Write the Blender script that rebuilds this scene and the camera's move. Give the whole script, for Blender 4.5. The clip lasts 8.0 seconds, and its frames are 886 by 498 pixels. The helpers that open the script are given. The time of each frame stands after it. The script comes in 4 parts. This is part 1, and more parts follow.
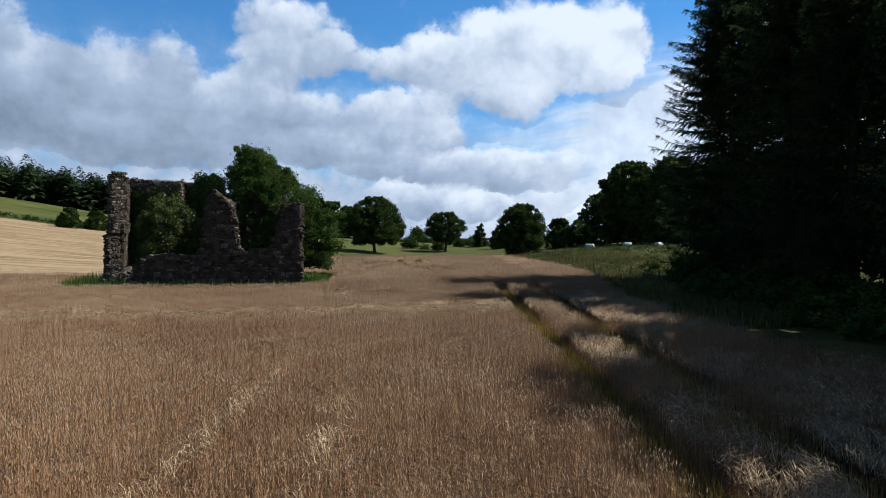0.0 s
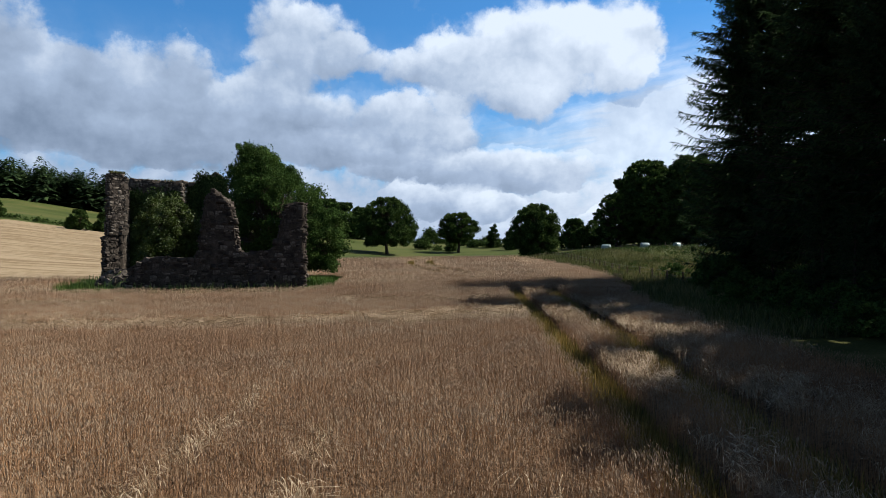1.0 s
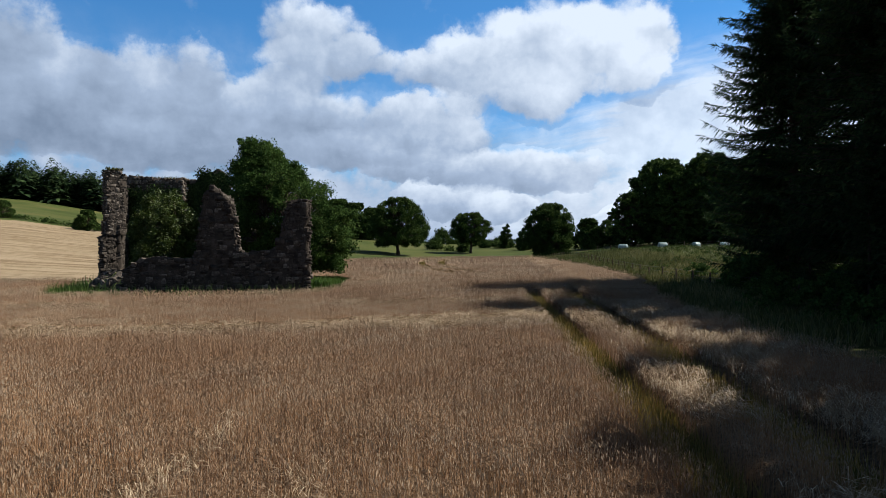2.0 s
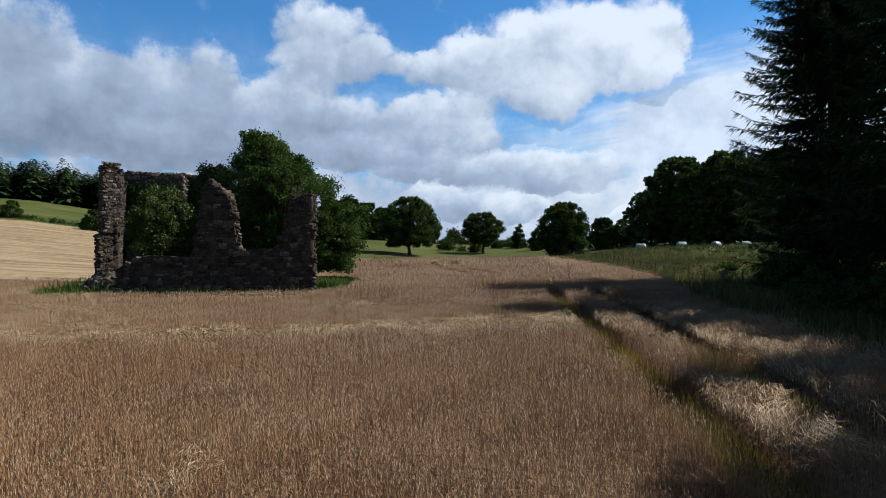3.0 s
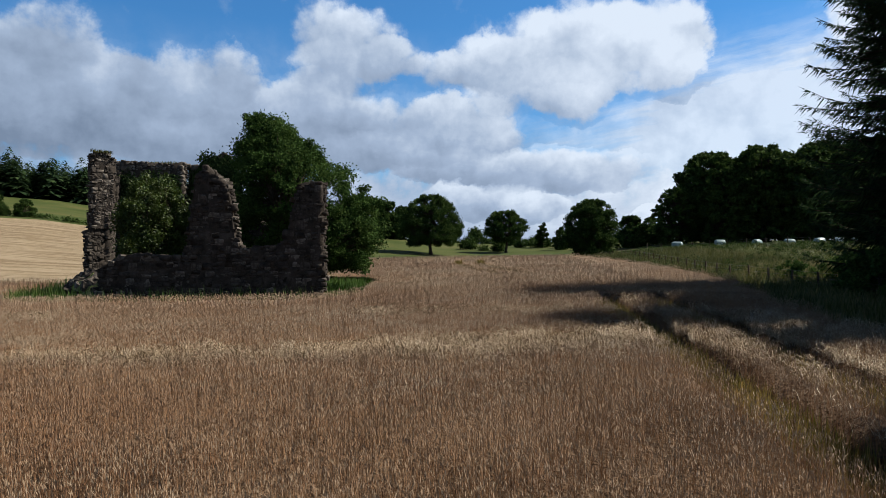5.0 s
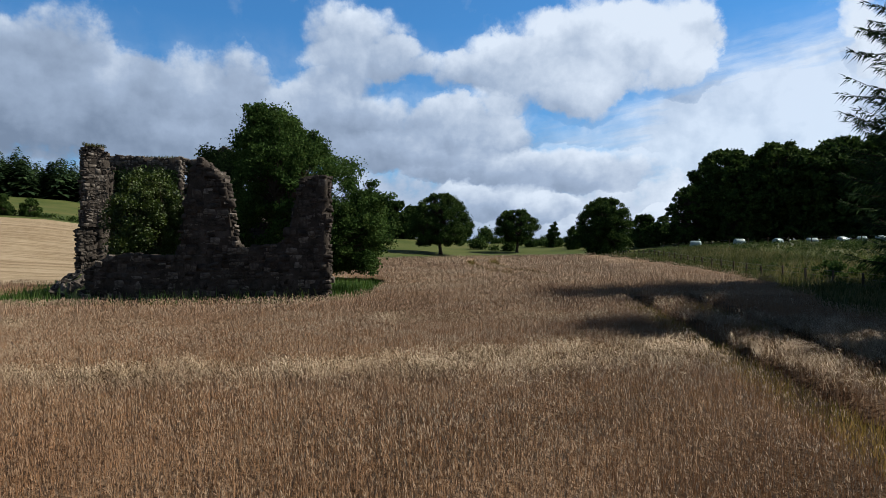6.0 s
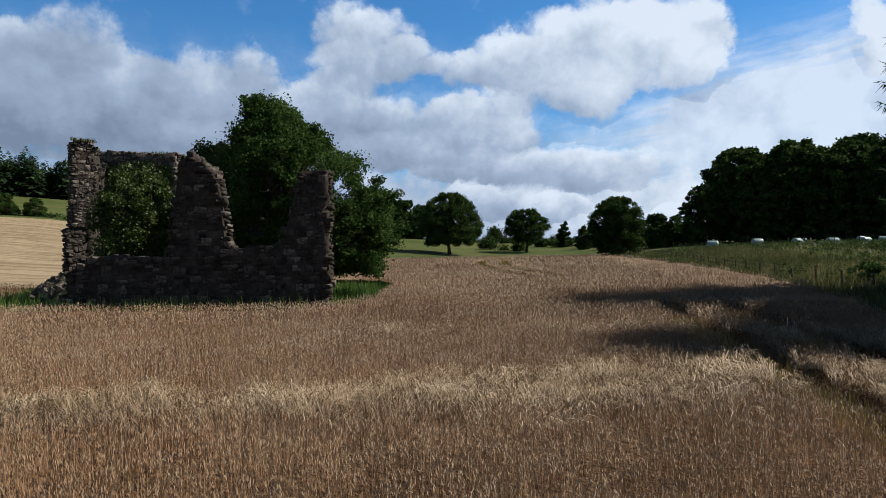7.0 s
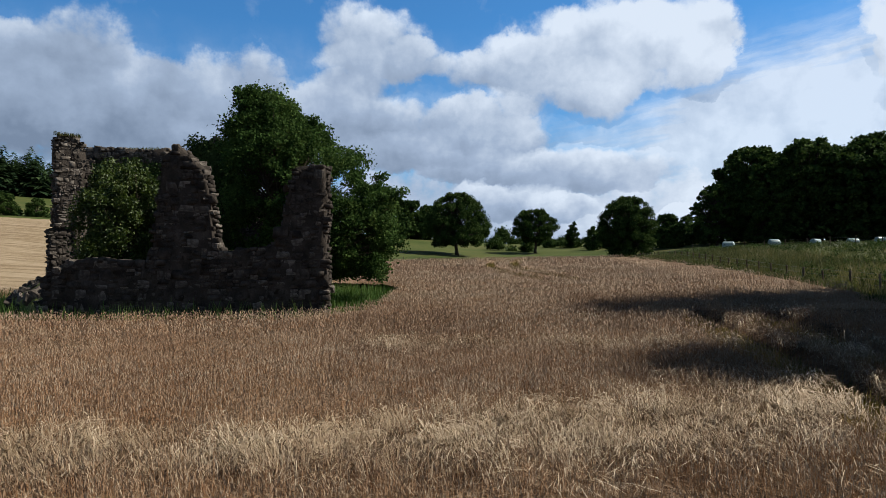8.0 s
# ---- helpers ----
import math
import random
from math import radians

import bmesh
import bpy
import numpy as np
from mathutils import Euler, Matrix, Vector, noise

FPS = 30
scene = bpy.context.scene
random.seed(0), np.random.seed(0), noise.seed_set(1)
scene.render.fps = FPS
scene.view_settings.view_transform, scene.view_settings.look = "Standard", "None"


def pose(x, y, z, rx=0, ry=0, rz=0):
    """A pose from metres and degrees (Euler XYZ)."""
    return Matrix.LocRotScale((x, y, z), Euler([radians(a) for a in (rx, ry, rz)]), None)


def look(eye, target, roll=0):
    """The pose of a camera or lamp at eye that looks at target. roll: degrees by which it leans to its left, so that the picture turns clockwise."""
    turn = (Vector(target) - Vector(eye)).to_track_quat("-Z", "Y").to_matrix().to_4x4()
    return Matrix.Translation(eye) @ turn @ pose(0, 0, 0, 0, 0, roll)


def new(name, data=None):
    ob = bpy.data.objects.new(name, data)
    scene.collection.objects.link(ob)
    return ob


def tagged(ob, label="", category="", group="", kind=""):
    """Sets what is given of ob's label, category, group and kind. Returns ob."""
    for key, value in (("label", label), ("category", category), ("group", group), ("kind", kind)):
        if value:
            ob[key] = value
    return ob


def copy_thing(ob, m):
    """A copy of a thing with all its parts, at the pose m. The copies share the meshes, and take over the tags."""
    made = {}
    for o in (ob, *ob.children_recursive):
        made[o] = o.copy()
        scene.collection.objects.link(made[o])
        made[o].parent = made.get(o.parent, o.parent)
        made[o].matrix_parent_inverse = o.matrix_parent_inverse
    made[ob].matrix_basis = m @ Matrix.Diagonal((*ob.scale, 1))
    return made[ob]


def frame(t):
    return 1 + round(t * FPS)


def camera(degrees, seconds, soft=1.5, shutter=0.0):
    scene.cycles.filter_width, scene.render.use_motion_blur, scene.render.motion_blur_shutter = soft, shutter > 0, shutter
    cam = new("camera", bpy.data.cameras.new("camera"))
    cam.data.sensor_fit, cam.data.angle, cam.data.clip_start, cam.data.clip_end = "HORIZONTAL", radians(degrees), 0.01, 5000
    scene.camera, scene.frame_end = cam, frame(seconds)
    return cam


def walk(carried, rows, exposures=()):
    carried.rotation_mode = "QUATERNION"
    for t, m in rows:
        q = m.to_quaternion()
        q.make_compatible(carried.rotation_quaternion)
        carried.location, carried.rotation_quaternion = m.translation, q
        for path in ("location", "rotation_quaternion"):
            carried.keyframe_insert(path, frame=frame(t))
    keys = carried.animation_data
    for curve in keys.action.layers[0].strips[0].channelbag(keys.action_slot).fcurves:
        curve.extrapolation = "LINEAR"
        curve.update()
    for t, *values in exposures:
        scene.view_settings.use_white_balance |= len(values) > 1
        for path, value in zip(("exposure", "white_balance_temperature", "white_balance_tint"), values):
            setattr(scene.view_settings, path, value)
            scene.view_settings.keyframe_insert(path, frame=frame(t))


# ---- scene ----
cam = camera(67.5, 8.0, soft=0.8)
METRES, EYE, TILT, LEAN, TURN = 20.0, 3.3, 0.0, 0.0, -4.6
ROWS = [
    (0.0, 0.0, 0.0, 0.0, -0.0, 0.35, -0.29),
    (0.5, 0.0059, 0.0604, 0.0022, 0.6, 0.39, -0.24),
    (1.0, 0.0081, 0.1214, 0.0034, 1.17, 0.42, -0.16),
    (2.5, -0.0011, 0.3112, -0.0028, 2.69, 0.52, -0.02),
    (3.0, -0.0096, 0.3779, -0.0063, 3.18, 0.55, 0.01),
    (3.5, -0.0205, 0.4448, -0.0102, 3.65, 0.55, 0.05),
    (4.0, -0.0305, 0.5107, -0.0122, 4.12, 0.54, 0.09),
    (4.5, -0.0383, 0.5709, -0.0118, 4.54, 0.54, 0.08),
    (6.0, -0.071, 0.7582, -0.0118, 5.73, 0.52, 0.13),
    (6.5, -0.0807, 0.818, -0.011, 6.13, 0.51, 0.14),
    (7.0, -0.0872, 0.8756, -0.0076, 6.47, 0.5, 0.14),
    (7.5, -0.0945, 0.9333, -0.0045, 6.8, 0.53, 0.14),
    (8.0, -0.1027, 0.991, -0.0033, 7.08, 0.55, 0.12),
]
walk(cam, [(t, pose(0, 0, EYE, TILT, LEAN, TURN) @ pose(METRES * x, METRES * y, METRES * z, 90 + pitch, roll, yaw)) for t, x, y, z, yaw, pitch, roll in ROWS], [(0.0, 1.14), (2.0, 1.1), (4.0, 1.04), (8.0, 0.98)])

# ---------------------------------------------------------------- world, sun
SUN_AZ, SUN_EL = 76.0, 47.0          # degrees clockwise from +y, and above the horizon
BANK = [  # grey cloud: azimuth, elevation, half width, half height in degrees
    (-34.2, 14.0, 3.9, 2.8), (-30.9, 16.3, 2.8, 2.4), (-35.6, 15.0, 2.1, 1.5), (-27.4, 13.2, 3.6, 2.5), (-23.2, 13.6, 3.4, 2.4), (-18.1, 14.9, 2.4, 2.1),
    (-32.0, 11.1, 7.0, 2.9), (-23.6, 11.0, 6.8, 2.6), (-16.1, 11.8, 5.1, 2.5), (-12.3, 11.3, 3.3, 2.3), (-37.3, 12.0, 4.0, 3.5), (-41.1, 13.3, 3.6, 3.3),
    (-6.6, 8.7, 4.1, 1.4), (-2.2, 9.2, 5.4, 1.4), (1.2, 7.6, 5.3, 1.3), (8.9, 7.2, 6.5, 1.6), (-18.4, 9.0, 9.0, 1.8),
    (-11.4, 12.5, 3.9, 2.4), (-6.6, 11.4, 4.4, 2.0),
]
CUMULI = [  # white heaped cloud, likewise
    (-10.4, 18.6, 2.8, 2.4), (-7.0, 18.0, 2.9, 2.2), (-4.6, 16.5, 2.3, 1.6), (-9.0, 15.8, 4.1, 1.9), (-0.2, 15.4, 3.0, 1.5), (3.7, 16.2, 3.9, 2.0),
    (8.0, 17.4, 4.2, 2.6), (12.2, 18.2, 4.1, 2.7), (16.7, 18.2, 4.4, 2.5), (20.1, 17.9, 2.1, 2.0), (8.0, 14.2, 5.2, 2.0), (14.9, 15.6, 4.9, 2.4),
    (19.3, 14.7, 2.3, 2.1), (10.8, 12.8, 2.8, 1.6), (1.8, 12.1, 3.6, 1.6), (-0.7, 11.2, 2.9, 1.9), (2.5, 10.2, 4.1, 1.4), (0.3, 4.9, 2.0, 1.1),
    (3.7, 4.5, 4.3, 1.2), (7.5, 4.0, 2.4, 1.0), (16.6, 3.3, 2.0, 0.8), (31.1, 15.7, 1.1, 2.3), (33.1, 13.7, 2.3, 3.0),
]


def build_world():
    world = bpy.data.worlds.new("daylight")
    scene.world = world
    world.use_nodes = True
    nt = world.node_tree
    nt.nodes.clear()
    N, L = nt.nodes.new, nt.links.new

    def math_node(op, a, b=None, c=None, clamp=False):
        n = N("ShaderNodeMath")
        n.operation, n.use_clamp = op, clamp
        for i, v in enumerate((a, b, c)):
            if v is None:
                continue
            if isinstance(v, (int, float)):
                n.inputs[i].default_value = v
            else:
                L(v, n.inputs[i])
        return n.outputs[0]

    def vec(op, a, b):
        n = N("ShaderNodeVectorMath")
        n.operation = op
        for i, v in enumerate((a, b)):
            if isinstance(v, tuple):
                n.inputs[i].default_value = v
            else:
                L(v, n.inputs[i])
        return n.outputs[1] if op == "DOT_PRODUCT" else n.outputs[0]

    coord = N("ShaderNodeTexCoord").outputs["Generated"]
    sep = N("ShaderNodeSeparateXYZ")
    L(coord, sep.inputs[0])
    az = math_node("MULTIPLY", math_node("ARCTAN2", sep.outputs[0], sep.outputs[1]), 57.2958)
    el = math_node("MULTIPLY", math_node("ARCSINE", sep.outputs[2]), 57.2958)
    comb = N("ShaderNodeCombineXYZ")
    L(az, comb.inputs[0]), L(el, comb.inputs[1])
    flat = comb.outputs[0]

    def fbm(scale, detail, rough=0.55, lac=2.1):
        n = N("ShaderNodeTexNoise")
        n.inputs["Scale"].default_value, n.inputs["Detail"].default_value = scale, detail
        n.inputs["Roughness"].default_value, n.inputs["Lacunarity"].default_value = rough, lac
        L(flat, n.inputs["Vector"])
        return n

    warp, curl = fbm(0.16, 6, 0.55), fbm(0.75, 5, 0.6)
    off = vec("MULTIPLY", vec("SUBTRACT", warp.outputs["Color"], (0.5, 0.5, 0.5)), (3.6, 2.8, 0))
    off = vec("ADD", off, vec("MULTIPLY", vec("SUBTRACT", curl.outputs["Color"], (0.5, 0.5, 0.5)), (1.5, 1.3, 0)))
    uv = vec("ADD", flat, off)

    def heap(clouds):
        total, lift = None, None
        for a, e, w, h in clouds:
            d = vec("MULTIPLY", vec("SUBTRACT", uv, (a, e, 0)), (0.82 / w, 0.82 / h, 0))
            wgt = math_node("MAXIMUM", math_node("SUBTRACT", 1.2, vec("DOT_PRODUCT", d, d)), 0.0)
            s = N("ShaderNodeSeparateXYZ")
            L(d, s.inputs[0])
            v = math_node("MULTIPLY", wgt, s.outputs[1])
            total = wgt if total is None else math_node("ADD", total, wgt)
            lift = v if lift is None else math_node("ADD", lift, v)
        return total, lift

    grey, grey_lift = heap(BANK)
    white, white_lift = heap(CUMULI)
    total, lift = math_node("ADD", grey, white), math_node("ADD", grey_lift, white_lift)
    fine = fbm(0.3, 9, 0.56).outputs["Fac"]

    def puffs(scale):
        n = N("ShaderNodeTexVoronoi")
        n.feature = "SMOOTH_F1"
        n.inputs["Scale"].default_value, n.inputs["Smoothness"].default_value = scale, 0.5
        L(uv, n.inputs["Vector"])
        return math_node("SUBTRACT", 0.42, n.outputs["Distance"])

    puff = math_node("ADD", math_node("MULTIPLY", puffs(0.33), 0.6), math_node("MULTIPLY", puffs(0.9), 0.35))
    broad = fbm(0.07, 4, 0.5).outputs["Fac"]
    low = math_node("MULTIPLY", math_node("SUBTRACT", 11.0, el), 0.13, clamp=True)
    dens = math_node("ADD", math_node("MULTIPLY", total, 0.6), math_node("MULTIPLY", math_node("SUBTRACT", fine, 0.5), 1.25))
    dens = math_node("ADD", dens, math_node("MULTIPLY", puff, 0.35))
    dens = math_node("ADD", dens, math_node("SUBTRACT", math_node("MULTIPLY", low, 0.9), 0.12))
    # broken cloud over the rest of the sky
    rest = math_node("MULTIPLY", math_node("SUBTRACT", math_node("ABSOLUTE", az), 42), 0.08, clamp=True)
    dens = math_node("ADD", dens, math_node("MULTIPLY", rest, math_node("MULTIPLY", math_node("SUBTRACT", broad, 0.48), 3.0)))
    cover = N("ShaderNodeMapRange")
    cover.interpolation_type = "SMOOTHERSTEP"
    L(dens, cover.inputs[0])
    cover.inputs[1].default_value, cover.inputs[2].default_value = -0.12, 0.58
    # a thin high veil, drawn out along the horizon and climbing with the azimuth
    tilt = N("ShaderNodeCombineXYZ")
    climb = math_node("SUBTRACT", el, math_node("MULTIPLY", az, 0.13))
    L(math_node("MULTIPLY", az, 0.055), tilt.inputs[0]), L(math_node("MULTIPLY", climb, 0.34), tilt.inputs[1])
    streak = N("ShaderNodeTexNoise")
    streak.inputs["Scale"].default_value, streak.inputs["Detail"].default_value, streak.inputs["Roughness"].default_value = 1.0, 8, 0.62
    L(vec("ADD", tilt.outputs[0], vec("MULTIPLY", off, (0.02, 0.09, 0))), streak.inputs["Vector"])
    eastern = math_node("MULTIPLY", math_node("SUBTRACT", az, 2), 0.06, clamp=True)
    thin = math_node("MULTIPLY", math_node("SUBTRACT", streak.outputs["Fac"], 0.4), 3.4, clamp=True)
    thin = math_node("ADD", thin, math_node("MULTIPLY", eastern, math_node("MULTIPLY", math_node("SUBTRACT", 12.5, climb), 0.22, clamp=True)))
    thin = math_node("MULTIPLY", thin, math_node("MULTIPLY", math_node("SUBTRACT", 15.2, climb), 0.3, clamp=True))
    thin = math_node("MULTIPLY", thin, math_node("ADD", math_node("MULTIPLY", eastern, 0.5), 0.42))
    haze = math_node("MULTIPLY", math_node("SUBTRACT", 19.0, el), 0.1, clamp=True)
    thin = math_node("MAXIMUM", thin, math_node("MULTIPLY", haze, math_node("MULTIPLY", math_node("SUBTRACT", fine, 0.22), 1.5, clamp=True)))
    wisp = math_node("MULTIPLY", math_node("SUBTRACT", fine, 0.56), 2.2, clamp=True)
    thin = math_node("MAXIMUM", thin, math_node("MULTIPLY", wisp, 0.5))
    covered = math_node("MAXIMUM", cover.outputs[0], math_node("MINIMUM", thin, 0.9))
    # light tops and greyer undersides
    tone = math_node("DIVIDE", lift, math_node("ADD", total, 0.12))
    tone = math_node("ADD", math_node("MULTIPLY", tone, 0.36), 0.56)
    tone = math_node("ADD", tone, math_node("MULTIPLY", math_node("SUBTRACT", fine, 0.5), 0.62))
    tone = math_node("ADD", tone, math_node("MULTIPLY", puff, 0.26))
    tone = math_node("ADD", tone, math_node("MULTIPLY", math_node("SUBTRACT", streak.outputs["Fac"], 0.42), math_node("MULTIPLY", low, 0.55)))
    tone = math_node("ADD", tone, math_node("MULTIPLY", math_node("SUBTRACT", el, 12), 0.006))
    tone = math_node("ADD", tone, math_node("MULTIPLY", math_node("MAXIMUM", math_node("ADD", az, 18), -12), 0.006))
    tone = math_node("ADD", tone, math_node("MULTIPLY", eastern, 0.12))
    tone = math_node("SUBTRACT", tone, math_node("MULTIPLY", math_node("MINIMUM", grey, 1.6), 0.05))
    ramp = N("ShaderNodeValToRGB")
    L(tone, ramp.inputs[0])
    e = ramp.color_ramp.elements
    e[0].position, e[0].color = 0.15, (0.2, 0.27, 0.39, 1)
    e[1].position, e[1].color = 0.95, (0.76, 0.86, 1.0, 1)
    mid = e.new(0.55)
    mid.color = (0.382, 0.485, 0.655, 1)

    sky = N("ShaderNodeTexSky")
    sky.sky_type, sky.sun_disc = "NISHITA", False
    sky.sun_elevation, sky.sun_rotation = radians(SUN_EL), radians(SUN_AZ)
    sky.altitude, sky.air_density, sky.dust_density, sky.ozone_density = 100, 1.0, 0.4, 2.0
    blue = N("ShaderNodeMix")
    blue.data_type, blue.blend_type = "RGBA", "MULTIPLY"
    blue.inputs["Factor"].default_value = 1
    L(sky.outputs[0], blue.inputs["A"])
    blue.inputs["B"].default_value = (SKY * 0.56, SKY * 1.3, SKY * 1.85, 1)
    deep = N("ShaderNodeMix")
    deep.data_type, deep.blend_type = "RGBA", "MULTIPLY"
    L(math_node("MULTIPLY", math_node("SUBTRACT", el, 23), 0.03, clamp=True), deep.inputs["Factor"])
    L(blue.outputs["Result"], deep.inputs["A"])
    deep.inputs["B"].default_value = (0.3, 0.28, 0.26, 1)
    clouds = N("ShaderNodeMix")
    clouds.data_type = "RGBA"
    L(covered, clouds.inputs["Factor"])
    L(deep.outputs["Result"], clouds.inputs["A"])
    L(ramp.outputs[0], clouds.inputs["B"])
    back = N("ShaderNodeBackground")
    back.inputs["Strength"].default_value = 0.48
    L(clouds.outputs["Result"], back.inputs["Color"])
    L(back.outputs[0], N("ShaderNodeOutputWorld").inputs["Surface"])


SKY = 0.075
build_world()
sun_dir = Vector((math.sin(radians(SUN_AZ)) * math.cos(radians(SUN_EL)), math.cos(radians(SUN_AZ)) * math.cos(radians(SUN_EL)), math.sin(radians(SUN_EL))))
sun = new("sun", bpy.data.lights.new("sun", "SUN"))
sun.data.energy, sun.data.angle, sun.data.color = 5.0, radians(0.55), (1.0, 0.93, 0.83)
sun.matrix_world = look(sun_dir * 60, (0, 0, 0))

# ---------------------------------------------------------------- materials


def material(name, stops, scale=4.0, fine=60.0, rough=0.8, bump=0.3, bump_dist=0.02, per_piece=0.0, translucent=0.0, coords="Object", detail=6, stretch=(1, 1, 1), spread=0.35, metallic=0.0, upward=0.0):
    """Two scales of noise blended through a ramp of colours, with fine relief and a tint for each piece."""
    m = bpy.data.materials.new(name)
    m.use_nodes = True
    nt = m.node_tree
    N, L = nt.nodes.new, nt.links.new
    bsdf = nt.nodes["Principled BSDF"]
    out = nt.nodes["Material Output"]
    tc = N("ShaderNodeTexCoord")
    mp = N("ShaderNodeMapping")
    mp.inputs["Scale"].default_value = stretch
    L(tc.outputs[coords], mp.inputs[0])
    big, small = N("ShaderNodeTexNoise"), N("ShaderNodeTexNoise")
    big.inputs["Scale"].default_value, big.inputs["Detail"].default_value = scale, detail
    small.inputs["Scale"].default_value, small.inputs["Detail"].default_value = fine, 4
    L(mp.outputs[0], big.inputs["Vector"]), L(mp.outputs[0], small.inputs["Vector"])
    mix = N("ShaderNodeMath")
    mix.operation = "MULTIPLY_ADD"
    L(small.outputs["Fac"], mix.inputs[0])
    mix.inputs[1].default_value = spread
    L(big.outputs["Fac"], mix.inputs[2])
    sub = N("ShaderNodeMath")
    sub.operation = "SUBTRACT"
    L(mix.outputs[0], sub.inputs[0])
    sub.inputs[1].default_value = spread / 2
    fac = sub.outputs[0]
    if per_piece:
        if per_piece > 0:
            info = N("ShaderNodeObjectInfo").outputs["Random"]
        else:
            info = N("ShaderNodeNewGeometry").outputs["Random Per Island"]
        ma = N("ShaderNodeMath")
        ma.operation = "MULTIPLY_ADD"
        L(info, ma.inputs[0])
        ma.inputs[1].default_value = abs(per_piece)
        L(fac, ma.inputs[2])
        ms = N("ShaderNodeMath")
        ms.operation = "SUBTRACT"
        L(ma.outputs[0], ms.inputs[0])
        ms.inputs[1].default_value = abs(per_piece) / 2
        fac = ms.outputs[0]
    ramp = N("ShaderNodeValToRGB")
    L(fac, ramp.inputs[0])
    els = ramp.color_ramp.elements
    els[0].position, els[0].color = stops[0][0], (*stops[0][1], 1)
    els[1].position, els[1].color = stops[-1][0], (*stops[-1][1], 1)
    for p, c in stops[1:-1]:
        els.new(p).color = (*c, 1)
    L(ramp.outputs[0], bsdf.inputs["Base Color"])
    bsdf.inputs["Roughness"].default_value = rough
    bsdf.inputs["Metallic"].default_value = metallic
    bsdf.inputs["Specular IOR Level"].default_value = 0.25 if rough < 0.85 else 0.04
    if bump:
        bp = N("ShaderNodeBump")
        bp.inputs["Strength"].default_value, bp.inputs["Distance"].default_value = bump, bump_dist
        L(mix.outputs[0], bp.inputs["Height"])
        L(bp.outputs[0], bsdf.inputs["Normal"])
    if upward:
        # fine stems scatter light as one soft mass: their facets lean towards the sky
        geo, mixn = N("ShaderNodeNewGeometry"), N("ShaderNodeMix")
        mixn.data_type = "VECTOR"
        mixn.inputs["Factor"].default_value = upward
        L(geo.outputs["Normal"], mixn.inputs["A"])
        mixn.inputs["B"].default_value = (0, 0, 1)
        L(mixn.outputs["Result"], bsdf.inputs["Normal"])
    if translucent:
        tr, ms2 = N("ShaderNodeBsdfTranslucent"), N("ShaderNodeMixShader")
        L(ramp.outputs[0], tr.inputs["Color"])
        ms2.inputs[0].default_value = translucent
        L(bsdf.outputs[0], ms2.inputs[1]), L(tr.outputs[0], ms2.inputs[2])
        L(ms2.outputs[0], out.inputs["Surface"])
    return m


M_EARTH = material("rough_grass_ground", [(0.3, (0.0181, 0.0217, 0.0062)), (0.5, (0.0387, 0.0413, 0.0114)), (0.7, (0.0775, 0.0671, 0.0258))], 0.25, 9, 0.95, 0.6, 0.06, detail=8)
M_PASTURE = material("pasture", [(0.3, (0.0246, 0.0353, 0.0097)), (0.5, (0.0403, 0.0519, 0.0148)), (0.72, (0.0694, 0.0666, 0.0245))], 0.05, 1.1, 0.95, 0.4, 0.08, detail=8)
M_STUBBLE = material("stubble", [(0.3, (0.1051, 0.075, 0.0436)), (0.5, (0.168, 0.1286, 0.0795)), (0.68, (0.224, 0.1786, 0.1211))], 0.5, 4.0, 0.95, 0.8, 0.1, stretch=(0.05, 1.9, 1), detail=10, spread=1.3)
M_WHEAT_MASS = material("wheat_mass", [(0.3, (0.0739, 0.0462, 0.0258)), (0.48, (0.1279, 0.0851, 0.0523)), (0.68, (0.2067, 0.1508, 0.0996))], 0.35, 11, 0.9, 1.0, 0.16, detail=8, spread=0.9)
M_STRAW = material("wheat_straw", [(0.15, (0.0899, 0.0402, 0.0166)), (0.5, (0.1744, 0.0904, 0.0397)), (0.85, (0.2643, 0.1557, 0.0785))], 0.22, 2.0, 0.75, 0, per_piece=-0.3, translucent=0.2, spread=0.3, detail=5, upward=0.5)
# darker twin of wheat_mass: shade between the stalks put into its brown
M_CROP_SHADE = material("crop_gap_shade", [(0.3, (0.0317, 0.0192, 0.0101)), (0.48, (0.0634, 0.0401, 0.023)), (0.68, (0.1266, 0.0866, 0.0551))], 0.35, 11, 0.9, 1.0, 0.16, detail=8, spread=0.9)
M_EAR = material("wheat_ear", [(0.2, (0.1132, 0.0641, 0.0345)), (0.42, (0.1699, 0.1096, 0.0649)), (0.62, (0.2008, 0.1468, 0.0953)), (0.85, (0.2471, 0.1944, 0.1369))], 0.2, 2.0, 0.75, 0, per_piece=-0.32, translucent=0.12, spread=0.25, detail=6, upward=0.6)
M_LAID = material("laid_straw", [(0.25, (0.1387, 0.0897, 0.0492)), (0.5, (0.2514, 0.1896, 0.119)), (0.75, (0.3901, 0.3178, 0.2216))], 0.6, 4, 0.7, 0, per_piece=-0.6, translucent=0.1, upward=0.35)
M_STONE = material("rubble_stone", [(0.22, (0.017, 0.0145, 0.0128)), (0.42, (0.0415, 0.0356, 0.0301)), (0.6, (0.0681, 0.0588, 0.0496)), (0.8, (0.1361, 0.1217, 0.1051))], 2.2, 22, 0.93, 0.7, 0.02, per_piece=0.36, detail=8)
